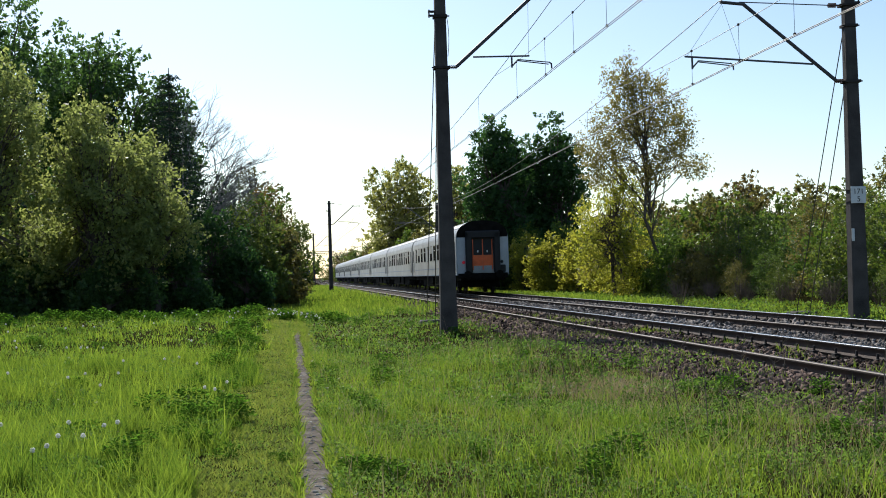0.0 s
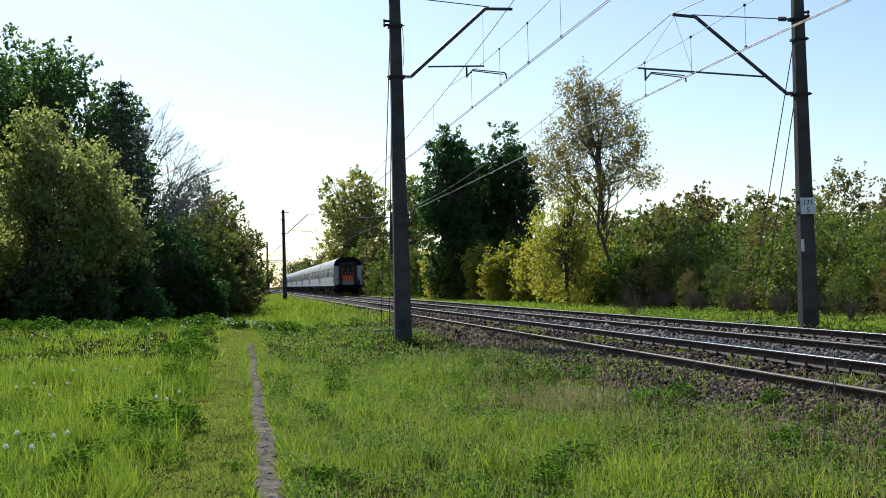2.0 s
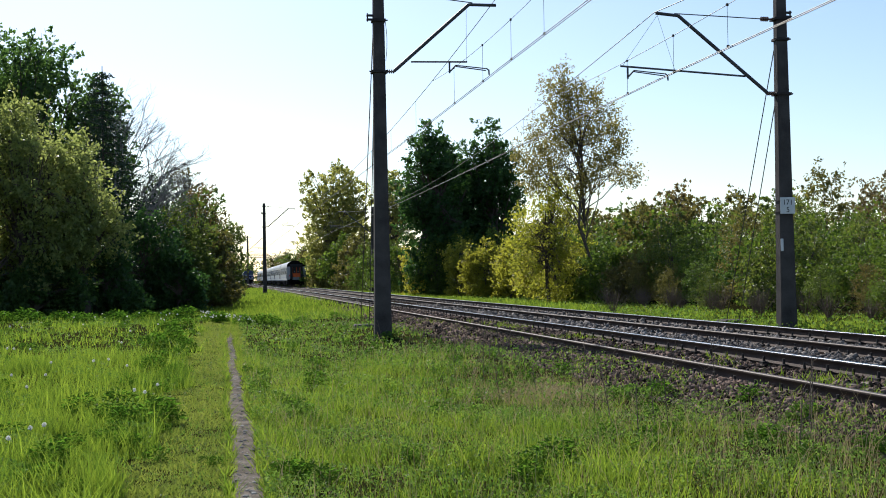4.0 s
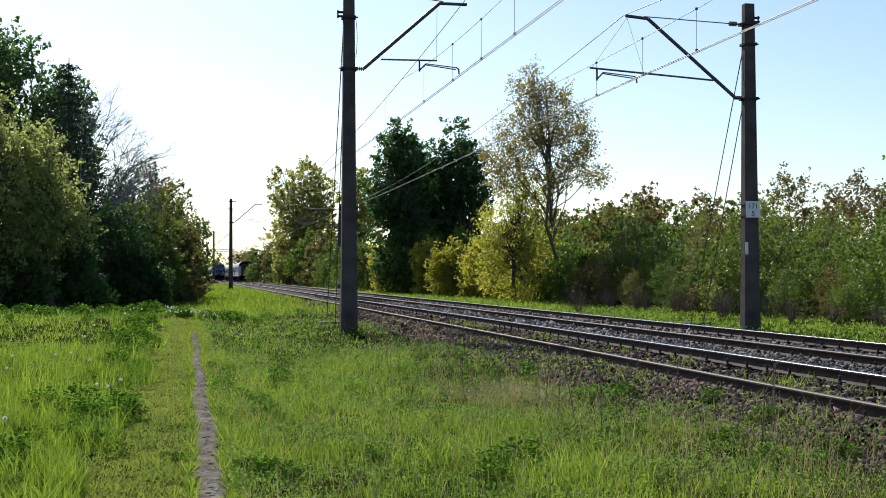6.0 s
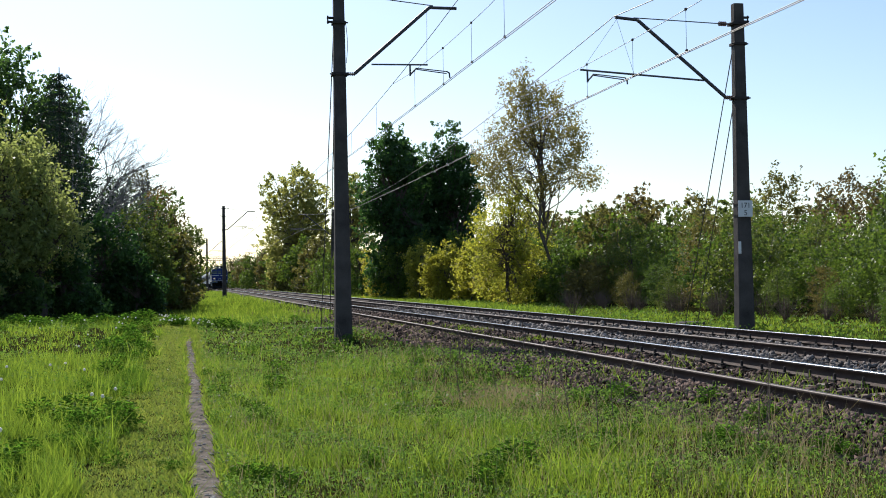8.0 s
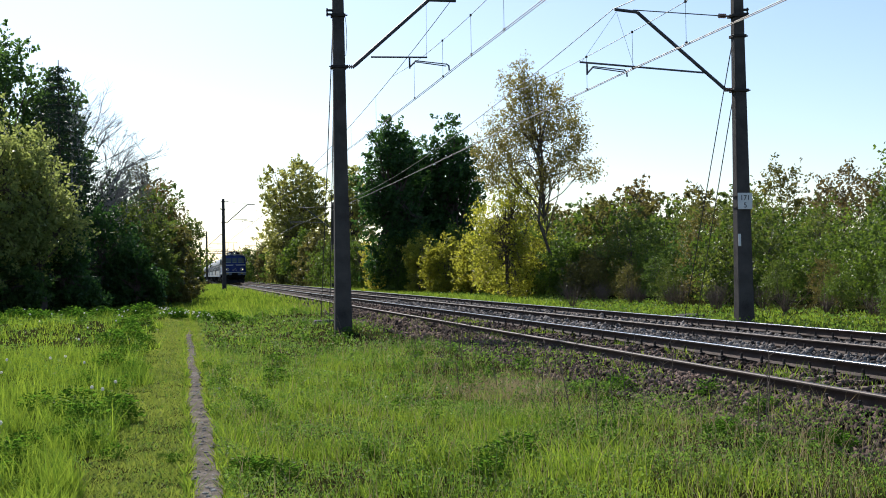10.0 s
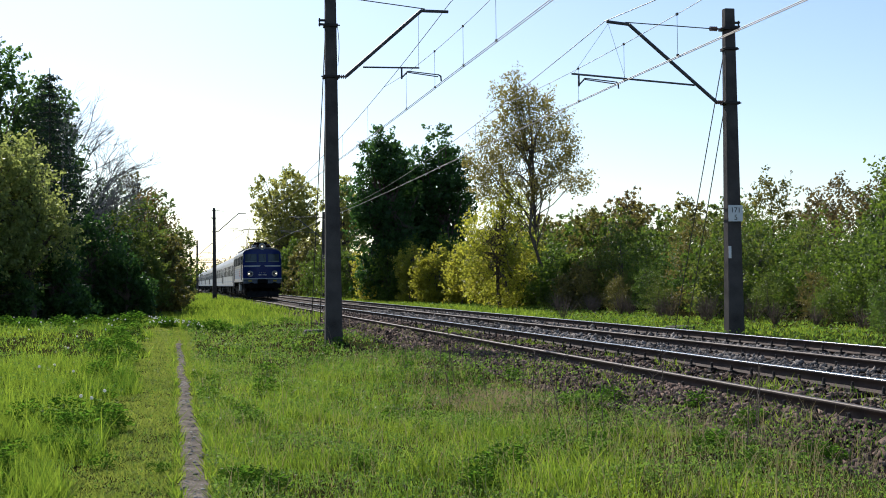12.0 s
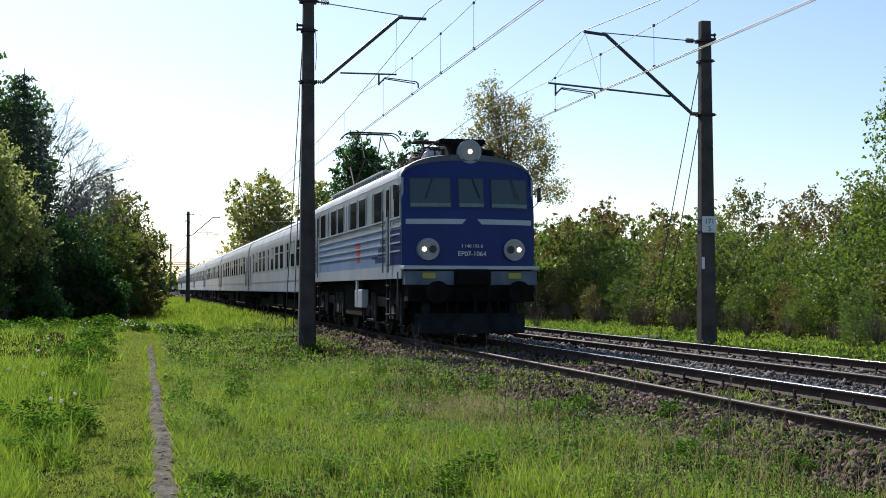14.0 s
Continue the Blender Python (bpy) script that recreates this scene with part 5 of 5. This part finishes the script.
def build_trains():
    """Returns the vehicles of both trains with the distance of each one's origin behind its train's leading point."""
    loco = build_loco()
    coming = [(loco, 0.0)]
    c = build_coach("passenger_coach", "pale grey passenger coach with blue ends", LIGHT_BLUE, "coaches of the arriving train")
    s = LOCO_L
    for k in range(7):
        coming.append((c if k == 0 else copy_thing(c, Matrix()), s))
        s += COACH_L
    going = []
    last = build_coach("passenger_coach", "last coach with an orange end door and red tail lamp", PALE, "coaches of the leaving train", rear=True)
    going.append((last, -COACH_L))
    other = build_coach("passenger_coach", "pale grey passenger coach of the leaving train", PALE, "coaches of the leaving train")
    for k in range(1, 8):
        going.append((other if k == 1 else copy_thing(other, Matrix()), (k - 1) * COACH_L))
    return coming, going


def on_track(centre, y, length):
    a, b = centre(y), centre(y + length)
    return pose(a, y, RAIL_Z, 0, 0, math.degrees(math.atan2(a - b, length)))


LEADING = ((0.0, 504.2), (14.0, 23.9))       # front buffers of the arriving train
TRAILING = ((0.0, 63.6), (3.0, 151.0), (5.5, 224.0), (14.0, 487.0))    # rear of the leaving train


def place(rows, t):
    return float(np.interp(t, [r[0] for r in rows], [r[1] for r in rows]))


def motions():
    for ob, back in COMING:
        n = 28
        walk(ob, [(14.0 * k / n, on_track(track_1, place(LEADING, 14.0 * k / n) + back, COACH_L if back else LOCO_L)) for k in range(n + 1)])
    for ob, ahead in GOING:
        # the leaving train's coaches stretch away from its rear end
        n = 28
        walk(ob, [(14.0 * k / n, on_track(track_2, place(TRAILING, 14.0 * k / n) + COACH_L + ahead, COACH_L)) for k in range(n + 1)])


# ---- meadow, stones and small plants ----
def patchy(x, y):
    """Slow uneven growth, 0 to 1."""
    return 0.5 + 0.22 * np.sin(x * 1.9 + 0.7 * y) * np.sin(y * 1.3 - 0.4) + 0.16 * np.sin(x * 4.1 - y * 2.7) + 0.12 * np.sin(y * 5.3 + x * 3.3 + 1)


def scatter(n, near, far, r, left=-17.0, right=38.0):
    """Even spread over the ring sector of the meadow that lies before the path's foot."""
    d = np.sqrt(r.uniform(near ** 2, far ** 2, n))
    a = np.radians(r.uniform(left, right, n))
    return d * np.sin(a), d * np.cos(a)


def blades(name, label, x, y, height, width, mat, r, fine=True, bend=0.45, parent=None):
    n = len(x)
    z = ground_z(x, y) - 0.015
    a = r.uniform(0, 2 * np.pi, n)
    side = np.stack([np.cos(a), np.sin(a), np.zeros(n)], -1) * (width * r.uniform(0.6, 1.3, n) * 0.5)[:, None]
    b = r.uniform(0, 2 * np.pi, n)
    tilt = height * r.uniform(0.05, bend * 1.7, n)
    lean_v = np.stack([np.cos(b) * tilt, np.sin(b) * tilt, np.zeros(n)], -1)
    base = np.stack([x, y, z], -1)
    up = np.zeros((n, 3))
    up[:, 2] = height
    if fine:
        mid = base + up * 0.55 + lean_v * 0.35
        tip = base + up + lean_v
        v = np.stack([base - side, base + side, mid - side * 0.8, mid + side * 0.8, tip - side * 0.12, tip + side * 0.12], 1).reshape(-1, 3)
        i = np.arange(n)[:, None] * 6
        q = np.concatenate([i + np.array([[0, 1, 3, 2]]), i + np.array([[2, 3, 5, 4]])])
    else:
        tip = base + up + lean_v
        v = np.stack([base - side, base + side, tip + side * 0.2, tip - side * 0.2], 1).reshape(-1, 3)
        q = np.arange(4 * n).reshape(-1, 4)
    ob = array_mesh(name, v, q, mat, parent)
    if parent is None:
        tagged(ob, label, "grass", kind="stuff")
    return ob


def tufted(x, y, r, share, spread, per):
    """Draw a share of the blades together into tufts, and give each blade its tuft's vigour."""
    n = len(x)
    k = max(1, n // per)
    pick = r.integers(0, n, k)
    vigour = np.clip(r.lognormal(0.0, 0.38, k), 0.45, 2.1)
    t = r.integers(0, k, n)
    move = r.uniform(size=n) < share
    grow = np.where(move, vigour[t], r.uniform(0.4, 0.9, n))
    x = np.where(move, x[pick][t] + r.normal(size=n) * spread, x)
    y = np.where(move, y[pick][t] + r.normal(size=n) * spread, y)
    return x, y, grow


def build_grass():
    r = np.random.default_rng(5)
    for near, far, count, wide, fine in ((7.2, 13.5, 180000, 0.0068, True), (13.5, 23, 230000, 0.0092, False), (23, 52, 150000, 0.023, False)):
        x, y = scatter(count, near, far, r)
        x, y, grow = tufted(x, y, r, 0.75, 0.006 * near + 0.01, 34)
        u = x + 0.0045 * y
        g = patchy(x, y)
        inpath = np.abs(x - path_x(y)) < (0.115 + 0.03 * np.sin(y * 2)) * (y < 30)
        edge = -0.78 + 0.16 * np.sin(y * 1.1) + 0.1 * np.sin(y * 2.9)
        short = (x > edge) & (x < 0.28) & ~inpath
        ragged = 5.05 + 0.35 * np.sin(y * 0.9) + 0.25 * np.sin(y * 2.1) - 0.5 * smooth(26, 20, y) * smooth(9, 14, y)
        left = (x <= edge)
        right = (x >= 0.28) & (u < ragged)
        keep = r.uniform(size=count)
        m = left & (keep < 0.15 + 0.85 * g)
        blades("meadow_grass", "lush tall green meadow grass", x[m], y[m], (0.09 + 0.19 * g[m]) * grow[m] * r.uniform(0.45, 1.2, m.sum()) * (0.75 if near > 20 else 1.0), wide * 1.15, GRASS, r, fine)
        m = right & (keep < (0.10 + 0.85 * g) * (1 - 0.65 * smooth(2.4, 4.6, u)))
        fade = 1 - 0.45 * smooth(3.0, 4.8, u[m])
        blades("verge_grass", "uneven green grass of the railway verge", x[m], y[m], (0.045 + 0.14 * g[m]) * grow[m] * r.uniform(0.4, 1.25, m.sum()) * fade * (0.62 if near > 20 else 1.0), wide, GRASS, r, fine)
        m = right & (keep > 0.982 - 0.02 * (u > 3.2))
        blades("dry_grass", "dry straw-coloured stalks among the grass", x[m], y[m], r.uniform(0.15, 0.42, m.sum()), wide * 0.55, STRAW, r, fine, 0.5)
    n = 115000
    y = 7 + 36 * r.uniform(size=n) ** 1.7
    x = r.uniform(-0.95, 0.36, n)
    edge = -0.78 + 0.16 * np.sin(y * 1.1) + 0.1 * np.sin(y * 2.9)
    m = (x > edge - 0.05) & (np.abs(x - path_x(y)) > (0.10 - 0.03 * smooth(12, 24, y)) * (y < 29) + 0.02 * r.normal(size=n))
    x, y = x[m], y[m]
    blades("short_grass", "short trampled grass beside the footpath", x, y, r.uniform(0.012, 0.05, len(x)) * (0.6 + patchy(x * 2, y * 2)), 0.006 + 0.0009 * y, GRASS_SHORT, r, False, 0.9)
    n = 5200
    y = 7.2 + 30 * r.uniform(size=n) ** 1.5
    off = r.uniform(0.080, 0.17, n) * np.where(r.uniform(size=n) < 0.5, -1, 1)
    x = path_x(y) + off
    ok = np.sin(y * 3.7 + np.sign(off)) + np.sin(y * 8.3) + (np.abs(off) - 0.12) * 30 > r.uniform(-0.5, 1.0, n)
    blades("path_edge_grass", "grass leaning in over the edges of the footpath", x[ok], y[ok], r.uniform(0.03, 0.13, ok.sum()), 0.008 + 0.0005 * float(y.mean()), GRASS, r, False, 0.8)
    # small herb leaves in patches among the blades
    for near, far, count, size in ((7.4, 14, 150000, 0.027), (14, 25, 130000, 0.044), (25, 48, 110000, 0.075)):
        x, y = scatter(count, near, far, r)
        u = x + 0.0045 * y
        g = 0.5 + 0.3 * np.sin(x * 2.7 - y * 0.9 + 2) * np.sin(y * 1.7 + x) + 0.3 * np.sin(x * 5.1 + y * 3.7)
        m = ((x < -0.75) | (x > 0.22)) & (u < np.where(y < 22, 5.5, 4.85)) & (r.uniform(size=count) < g * (0.95 - 0.5 * (x < -0.75) - 0.5 * (u > 4.8)))
        m |= (x > -0.7) & (x < -0.05) & (r.uniform(size=count) < 0.12)
        x, y, g = x[m], y[m], g[m]
        flat = np.where((x > -0.7) & (x < -0.05), 0.2, 1.0)
        c = np.stack([x, y, ground_z(x, y) + 0.01 + (0.04 + 0.20 * np.clip(g, 0, 1)) * r.uniform(0, 1, len(x)) ** 0.7 * flat], -1)
        v, q = kite_leaves(c, 1, size, size * 0.5, r)
        tagged(array_mesh("herb_leaves", v, q, WEED), "small clover and herb leaves low among the grass", "herbs", kind="stuff")
    # coarse cover round and behind the standpoint
    n = 34000
    x, y = r.uniform(-14, 4.4, n), r.uniform(-16, 12, n)
    d, a = np.hypot(x, y), np.degrees(np.arctan2(x, y))
    m = ((d < 7.3) | (a < -16.5) | (a > 37)) & (np.abs(x - 0.1) > 0.14) & ((d > 1.0))
    m &= (x < -0.7) | (x > 0.25) | (r.uniform(size=n) < 0.25)
    blades("near_grass", "green meadow grass round the standpoint", x[m], y[m], r.uniform(0.05, 0.22, m.sum()), 0.03, GRASS, r, False)
    # strip beyond the tracks
    n = 36000
    y = r.uniform(16, 75, n)
    x = r.uniform(12.35, 17.5, n) - 0.0045 * y
    blades("far_verge_grass", "green grass strip beyond the tracks", x, y, r.uniform(0.04, 0.15, n) * (0.4 + patchy(x, y)), 0.024, GRASS, r, False)
    n = 6000
    c = np.stack([r.uniform(12.4, 17.0, n), r.uniform(16, 75, n), np.zeros(n)], -1)
    c[:, 2] = ground_z(c[:, 0], c[:, 1]) + r.uniform(0.02, 0.2, n)
    v, q = kite_leaves(c, 1, 0.09, 0.055, r)
    tagged(array_mesh("far_verge_herbs", v, q, WEED), "low herbs in the strip beyond the tracks", "herbs", kind="stuff")
    # dry pale patch on the verge
    n = 2600
    x, y = 3.95 + r.normal(size=n) * 0.42, 14.9 + r.normal(size=n) * 0.75
    blades("dry_patch", "pale dead grass patch on the verge", x, y, r.uniform(0.05, 0.22, n), 0.008, STRAW, r, False, 0.9)
    n = 26000
    y = 42 + 150 * r.uniform(size=n) ** 1.4
    x = np.where(r.uniform(size=n) < 0.4, r.uniform(12.2, 14.5, n), r.uniform(0.5, 5.6, n)) - 0.0045 * y
    blades("far_line_grass", "rough grass along the far line", x, y, r.uniform(0.10, 0.32, n), 0.055, GRASS, r, False)
    n = 26000
    x, y = r.uniform(-24, 4.2, n), r.uniform(44, 68, n)
    blades("wood_edge_grass", "tall grass at the foot of the wood", x, y, r.uniform(0.12, 0.32, n), 0.035, GRASS, r, False)
    # tufts between the rails and on the ballast shoulder
    cx = np.concatenate([r.uniform(6.2, 7.4, 46), r.uniform(4.7, 5.9, 60)])
    cy = np.concatenate([r.uniform(8.5, 34, 46), r.uniform(8, 36, 60)])
    k = r.integers(0, len(cx), 5200)
    x, y = cx[k] + r.normal(size=5200) * 0.16, cy[k] + r.normal(size=5200) * 0.28
    ok = np.abs(np.abs(x + 0.0045 * y - 6.75) - 0.7535) > 0.09
    blades("ballast_grass", "thin weeds and grass growing through the ballast", x[ok], y[ok], r.uniform(0.05, 0.17, ok.sum()), 0.011, GRASS, r, True)


def build_stones():
    r = np.random.default_rng(9)
    unit = np.array([(1, 0, 0), (0, 1, 0), (-1, 0, 0), (0, -1, 0), (0, 0, 1), (0, 0, -1)], float)
    tris = np.array([(0, 1, 4), (1, 2, 4), (2, 3, 4), (3, 0, 4), (1, 0, 5), (2, 1, 5), (3, 2, 5), (0, 3, 5)])
    for name, n, y0, y1, size in (("ballast_stones", 30000, 7.5, 24.0, 0.040), ("ballast_stones_far", 16000, 24.0, 55.0, 0.062)):
        y = y0 + (y1 - y0) * r.uniform(size=n) ** 1.15
        u = np.where(r.uniform(size=n) < 0.35, r.uniform(4.85, 5.95, n), r.uniform(5.5, 12.25, n))
        x = u - 0.0045 * y
        on_rail = np.zeros(n, bool)
        for c in (6.75, 10.2):
            cc = c + (0.0025 * y if c > 8 else 0)
            on_rail |= np.abs(np.abs(u - cc) - 0.7535) < 0.10
            on_sl = (np.abs(u - cc) < 1.3) & (np.abs(((y - 6.0 + 0.3) % 0.6) - 0.3) < 0.12)
            on_rail |= on_sl & (r.uniform(size=n) < (0.55 if c < 8 else 0.9))
        x, y = x[~on_rail], y[~on_rail]
        n = len(x)
        s = size * r.uniform(0.55, 1.5, n)
        v = unit[None] * r.uniform(0.6, 1.15, (n, 6, 1))
        v = v + r.normal(size=(n, 6, 3)) * 0.16
        v = v * np.stack([r.uniform(0.8, 1.25, n), r.uniform(0.8, 1.25, n), r.uniform(0.55, 0.9, n)], -1)[:, None]
        q = r.normal(size=(n, 4))
        q /= np.linalg.norm(q, axis=1)[:, None]
        w_, a, b, c = q.T
        rot = np.stack([1 - 2 * (b * b + c * c), 2 * (a * b - c * w_), 2 * (a * c + b * w_), 2 * (a * b + c * w_), 1 - 2 * (a * a + c * c), 2 * (b * c - a * w_), 2 * (a * c - b * w_), 2 * (b * c + a * w_), 1 - 2 * (a * a + b * b)], -1).reshape(n, 3, 3)
        v = np.einsum("nij,nkj->nki", rot, v) * s[:, None, None]
        v = v + np.stack([x, y, ground_z(x, y) + 0.012 + s * r.uniform(0.1, 0.6, n)], -1)[:, None]
        far_side = x + 0.0045 * y + r.normal(size=n) * 0.12 > 8.35
        for pick, mat, label in ((~far_side, STONE, "loose rusty brown crushed stones of the near track"), (far_side, PALE_STONE, "loose pale grey crushed stones of the far track")):
            k = pick.sum()
            f = np.arange(k)[:, None, None] * 6 + tris[None]
            tagged(array_mesh(name, v[pick], f, mat, None, 3), label, "stones", kind="stuff")


def build_grit():
    r = np.random.default_rng(19)
    bm = B()
    for _ in range(560):
        y = 7.5 + 20 * r.uniform() ** 1.6
        x = float(path_x(y)) + r.normal() * 0.06
        s = 0.004 + 0.020 * r.uniform() ** 3
        bmesh.ops.create_icosphere(bm, subdivisions=1, radius=s, matrix=Matrix.Translation((x, y, float(ground_z(x, y)) + 0.012 + s * 0.2)) @ Matrix.Diagonal((1.2, 0.9, 0.6, 1)))
    tagged(part("path_grit", bm, GRIT), "small pebbles and crumbs on the footpath", "pebbles", kind="stuff")


def rosette(bm_unused, n, size, high, r):
    """Broad leaves that spread from one root."""
    a = r.uniform(0, 6.283, n)
    t = r.uniform(0.3, 1.0, n)
    d = np.stack([np.cos(a), np.sin(a), np.zeros(n)], -1)
    c = d * (size * t * 0.75)[:, None]
    c[:, 2] = high * (0.2 + 0.8 * r.uniform(size=n)) * (1.15 - 0.5 * t)
    across = np.stack([-np.sin(a), np.cos(a), r.normal(size=n) * 0.35], -1)
    ln = (size * r.uniform(0.10, 0.22, n))[:, None]
    up = np.zeros((n, 3))
    up[:, 2] = r.uniform(-0.4, 0.6, n)
    along = d + up
    v = np.stack([c - along * ln * 0.5, c + across * ln * 0.28, c + along * ln * 0.5, c - across * ln * 0.28], 1)
    return v.reshape(-1, 3), np.arange(4 * n).reshape(-1, 4)


def build_weeds():
    r = np.random.default_rng(15)
    makers = []
    for k, (n, size, high) in enumerate(((330, 0.22, 0.22), (440, 0.29, 0.27), (220, 0.17, 0.17))):
        top = thing("weed_plant", "leafy dark green weed clump in the grass", "plant", group="weeds of the meadow")
        v, q = rosette(None, n, size, high, r)
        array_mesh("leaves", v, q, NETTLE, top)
        bm = B()
        for _ in range(6):
            a = r.uniform(0, 6.28)
            rod(bm, (0, 0, -0.02), (math.cos(a) * size * 0.5, math.sin(a) * size * 0.5, high * 0.8), 0.004, 0.002, 4)
        part("stem", bm, WEED, top)
        makers.append(top)
    spots = [(2.37, 9.2, 1, 1.0), (2.6, 9.35, 0, 1.0), (2.2, 9.3, 1, 0.9), (3.38, 28.6, 0, 0.9), (3.72, 28.5, 1, 0.8), (4.0, 28.7, 2, 1.0), (3.9, 29.4, 0, 0.9), (12.95, 26.8, 2, 0.9), (13.6, 26.7, 0, 0.8), (1.07, 36.0, 1, 1.7), (1.35, 36.4, 0, 1.6), (0.8, 36.3, 1, 1.5), (-1.16, 25.5, 1, 1.4), (-1.5, 24.6, 1, 1.3), (-0.95, 23.0, 0, 1.3), (-1.75, 14.6, 1, 1.1), (-2.2, 12.6, 1, 1.0), (-2.5, 13.0, 0, 1.1),
             (0.42, 9.35, 1, 0.8), (0.55, 9.5, 0, 0.9), (0.68, 9.2, 1, 0.7), (-0.12, 10.4, 2, 0.7), (-0.2, 10.5, 2, 0.7), (-0.8, 14.4, 1, 0.9), (-1.2, 31.0, 1, 1.5), (-1.5, 30.2, 1, 1.4), (0.76, 13.5, 1, 0.9), (-0.67, 10.9, 2, 1.0), (-1.0, 11.6, 0, 0.9), (-0.9, 14.8, 0, 1.0), (-1.0, 16.5, 1, 0.9), (0.81, 13.2, 0, 1.0), (0.9, 12.7, 2, 1.2),
             (3.6, 15.3, 0, 1.0), (2.16, 8.6, 1, 0.8), (5.3, 11.6, 0, 0.9), (4.9, 13.2, 1, 0.9), (5.2, 10.2, 0, 1.0), (4.3, 12.0, 1, 0.8), (1.48, 20.7, 1, 1.0), (1.44, 17, 2, 1.2), (0.5, 19, 0, 0.9), (0.6, 15.6, 2, 1.0)]
    for k in range(60):
        y = 9 + 20 * (k / 59) ** 1.2
        spots.append((-0.95 + 0.16 * math.sin(y * 1.1) + 0.1 * math.sin(y * 2.9) - abs(r.normal()) * 0.32, y, int(r.integers(3)), r.uniform(0.6, 1.25)))
    for _ in range(300):
        d, a = math.sqrt(r.uniform(8.5 ** 2, 42 ** 2)), math.radians(r.uniform(-15, 30))
        x, y = d * math.sin(a), d * math.cos(a)
        if x + 0.0045 * y > 5.0 or -0.6 < x < 0.25:
            continue
        spots.append((x, y, int(r.integers(3)), r.uniform(0.4, 1.05)))
    for _ in range(90):
        y = 8.2 + 16 * r.uniform() ** 1.3
        spots.append((r.uniform(3.2, 5.35) - 0.02 * (y - 8), y, int(r.integers(3)), r.uniform(0.35, 0.8)))
    for k in range(34):
        spots.append((-13.5 + k * 0.42 + r.normal() * 0.15, 36.6 + r.normal() * 0.6 - 0.25 * abs(k - 17) * 0.1, 1, r.uniform(1.2, 1.9)))
    for i, (x, y, k, s) in enumerate(spots):
        m = pose(x, y, float(ground_z(x, y)), 0, 0, r.uniform(0, 360)) @ Matrix.Scale(s, 4)
        if i < 3:
            makers[i].matrix_basis = pose(x, y, float(ground_z(x, y))) @ Matrix.Scale(s, 4)
        else:
            copy_thing(makers[k], Matrix.LocRotScale(m.to_translation(), m.to_quaternion(), None) @ Matrix.Scale(s / makers[k].scale[0], 4))
    # dandelions gone to seed
    top = thing("dandelion", "white dandelion seed head on a thin stalk", "flower", pose(-1.64, 10.98, float(ground_z(-1.64, 10.98))), group="dandelions in the meadow")
    bm = B()
    rod(bm, (0, 0, -0.02), (0.01, 0, 0.31), 0.003, 0.0025, 5)
    part("stalk", bm, WEED, top)
    n = 130
    d = r.normal(size=(n, 3))
    d /= np.linalg.norm(d, axis=1)[:, None]
    v, q = kite_leaves(np.array([0.01, 0, 0.33]) + d * 0.019 * r.uniform(0.6, 1, (n, 1)), 1, 0.014, 0.009, r)
    array_mesh("seed_head", v, q, FLUFF, top)
    spots = [(-2.11, 9.72), (-3.73, 21.25), (-4.71, 28.35), (-3.41, 29.34), (-5.1, 22.4), (-6.3, 26.8), (-1.75, 11.2), (-1.0, 13.9), (-0.85, 15.4), (-1.15, 14.4), (-2.6, 16.2), (-3.2, 17.0)]
    for _ in range(50):
        y = r.uniform(10, 42)
        spots.append((-0.9 - abs(r.normal()) * 0.16 * y, y))
    for _ in range(45):
        y = r.uniform(33, 37.5)
        spots.append((r.uniform(-0.9, 0.6), y))
    for x, y in spots:
        copy_thing(top, pose(x, y, float(ground_z(x, y)) - r.uniform(0, 0.06), r.normal() * 6, r.normal() * 6, r.uniform(0, 360)))
    # tall dry stalks by the ballast
    bm = B()
    for k in range(46):
        y = r.uniform(9, 26)
        x = r.uniform(3.4, 5.2) - 0.0045 * y
        h = r.uniform(0.35, 0.8)
        z = float(ground_z(x, y))
        tip = np.array([x + r.normal() * 0.08, y + r.normal() * 0.08, z + h])
        foot = np.array([x, y, z - 0.02])
        rod(bm, foot, tip, 0.006, 0.003, 5)
        for _ in range(7):
            a, f = r.uniform(0, 6.28), r.uniform(0.35, 1.0)
            c = foot + (tip - foot) * f
            rod(bm, c, c + np.array([math.cos(a) * 0.08, math.sin(a) * 0.08, 0.05]), 0.0035, 0.002, 4)
    tagged(part("dry_stalks", bm, TWIG), "tall dry brown weed stalks by the ballast", "plants", kind="stuff")


def build_gantry():
    """Signal gantry across both tracks, far down the line."""
    top = thing("signal_gantry", "rusty brown lattice gantry across the far tracks", "gantry", pose(0, 400, 0))
    for x in (0.6, 12.5):
        bm = B()
        for dx in (-0.2, 0.2):
            for dy in (-0.2, 0.2):
                rod(bm, (x + dx, dy, 0), (x + dx, dy, 10.2), 0.06, n=5)
        for k in range(12):
            rod(bm, (x - 0.2, -0.2, k * 0.85), (x + 0.2, -0.2, k * 0.85 + 0.85), 0.035, n=4)
        part("leg", bm, TWIG, top)
    bm = B()
    for z in (9.0, 9.6, 10.2):
        box(bm, 0.4, 12.7, -0.25, 0.25, z, z + 0.16)
    for k in range(14):
        rod(bm, (0.6 + k * 0.85, -0.2, 9.0), (1.45 + k * 0.85, -0.2, 10.2), 0.05, n=4)
    part("beam", bm, TWIG, top)


build_ground()
build_track(track_1, "near railway track with rusty worn rails on concrete sleepers", CANT)
build_track(track_2, "far railway track with polished rails on concrete sleepers", CANT)
build_overhead()
build_woods()
COMING, GOING = build_trains()
build_gantry()
build_weeds()
build_stones()
build_grit()
build_grass()
motions()
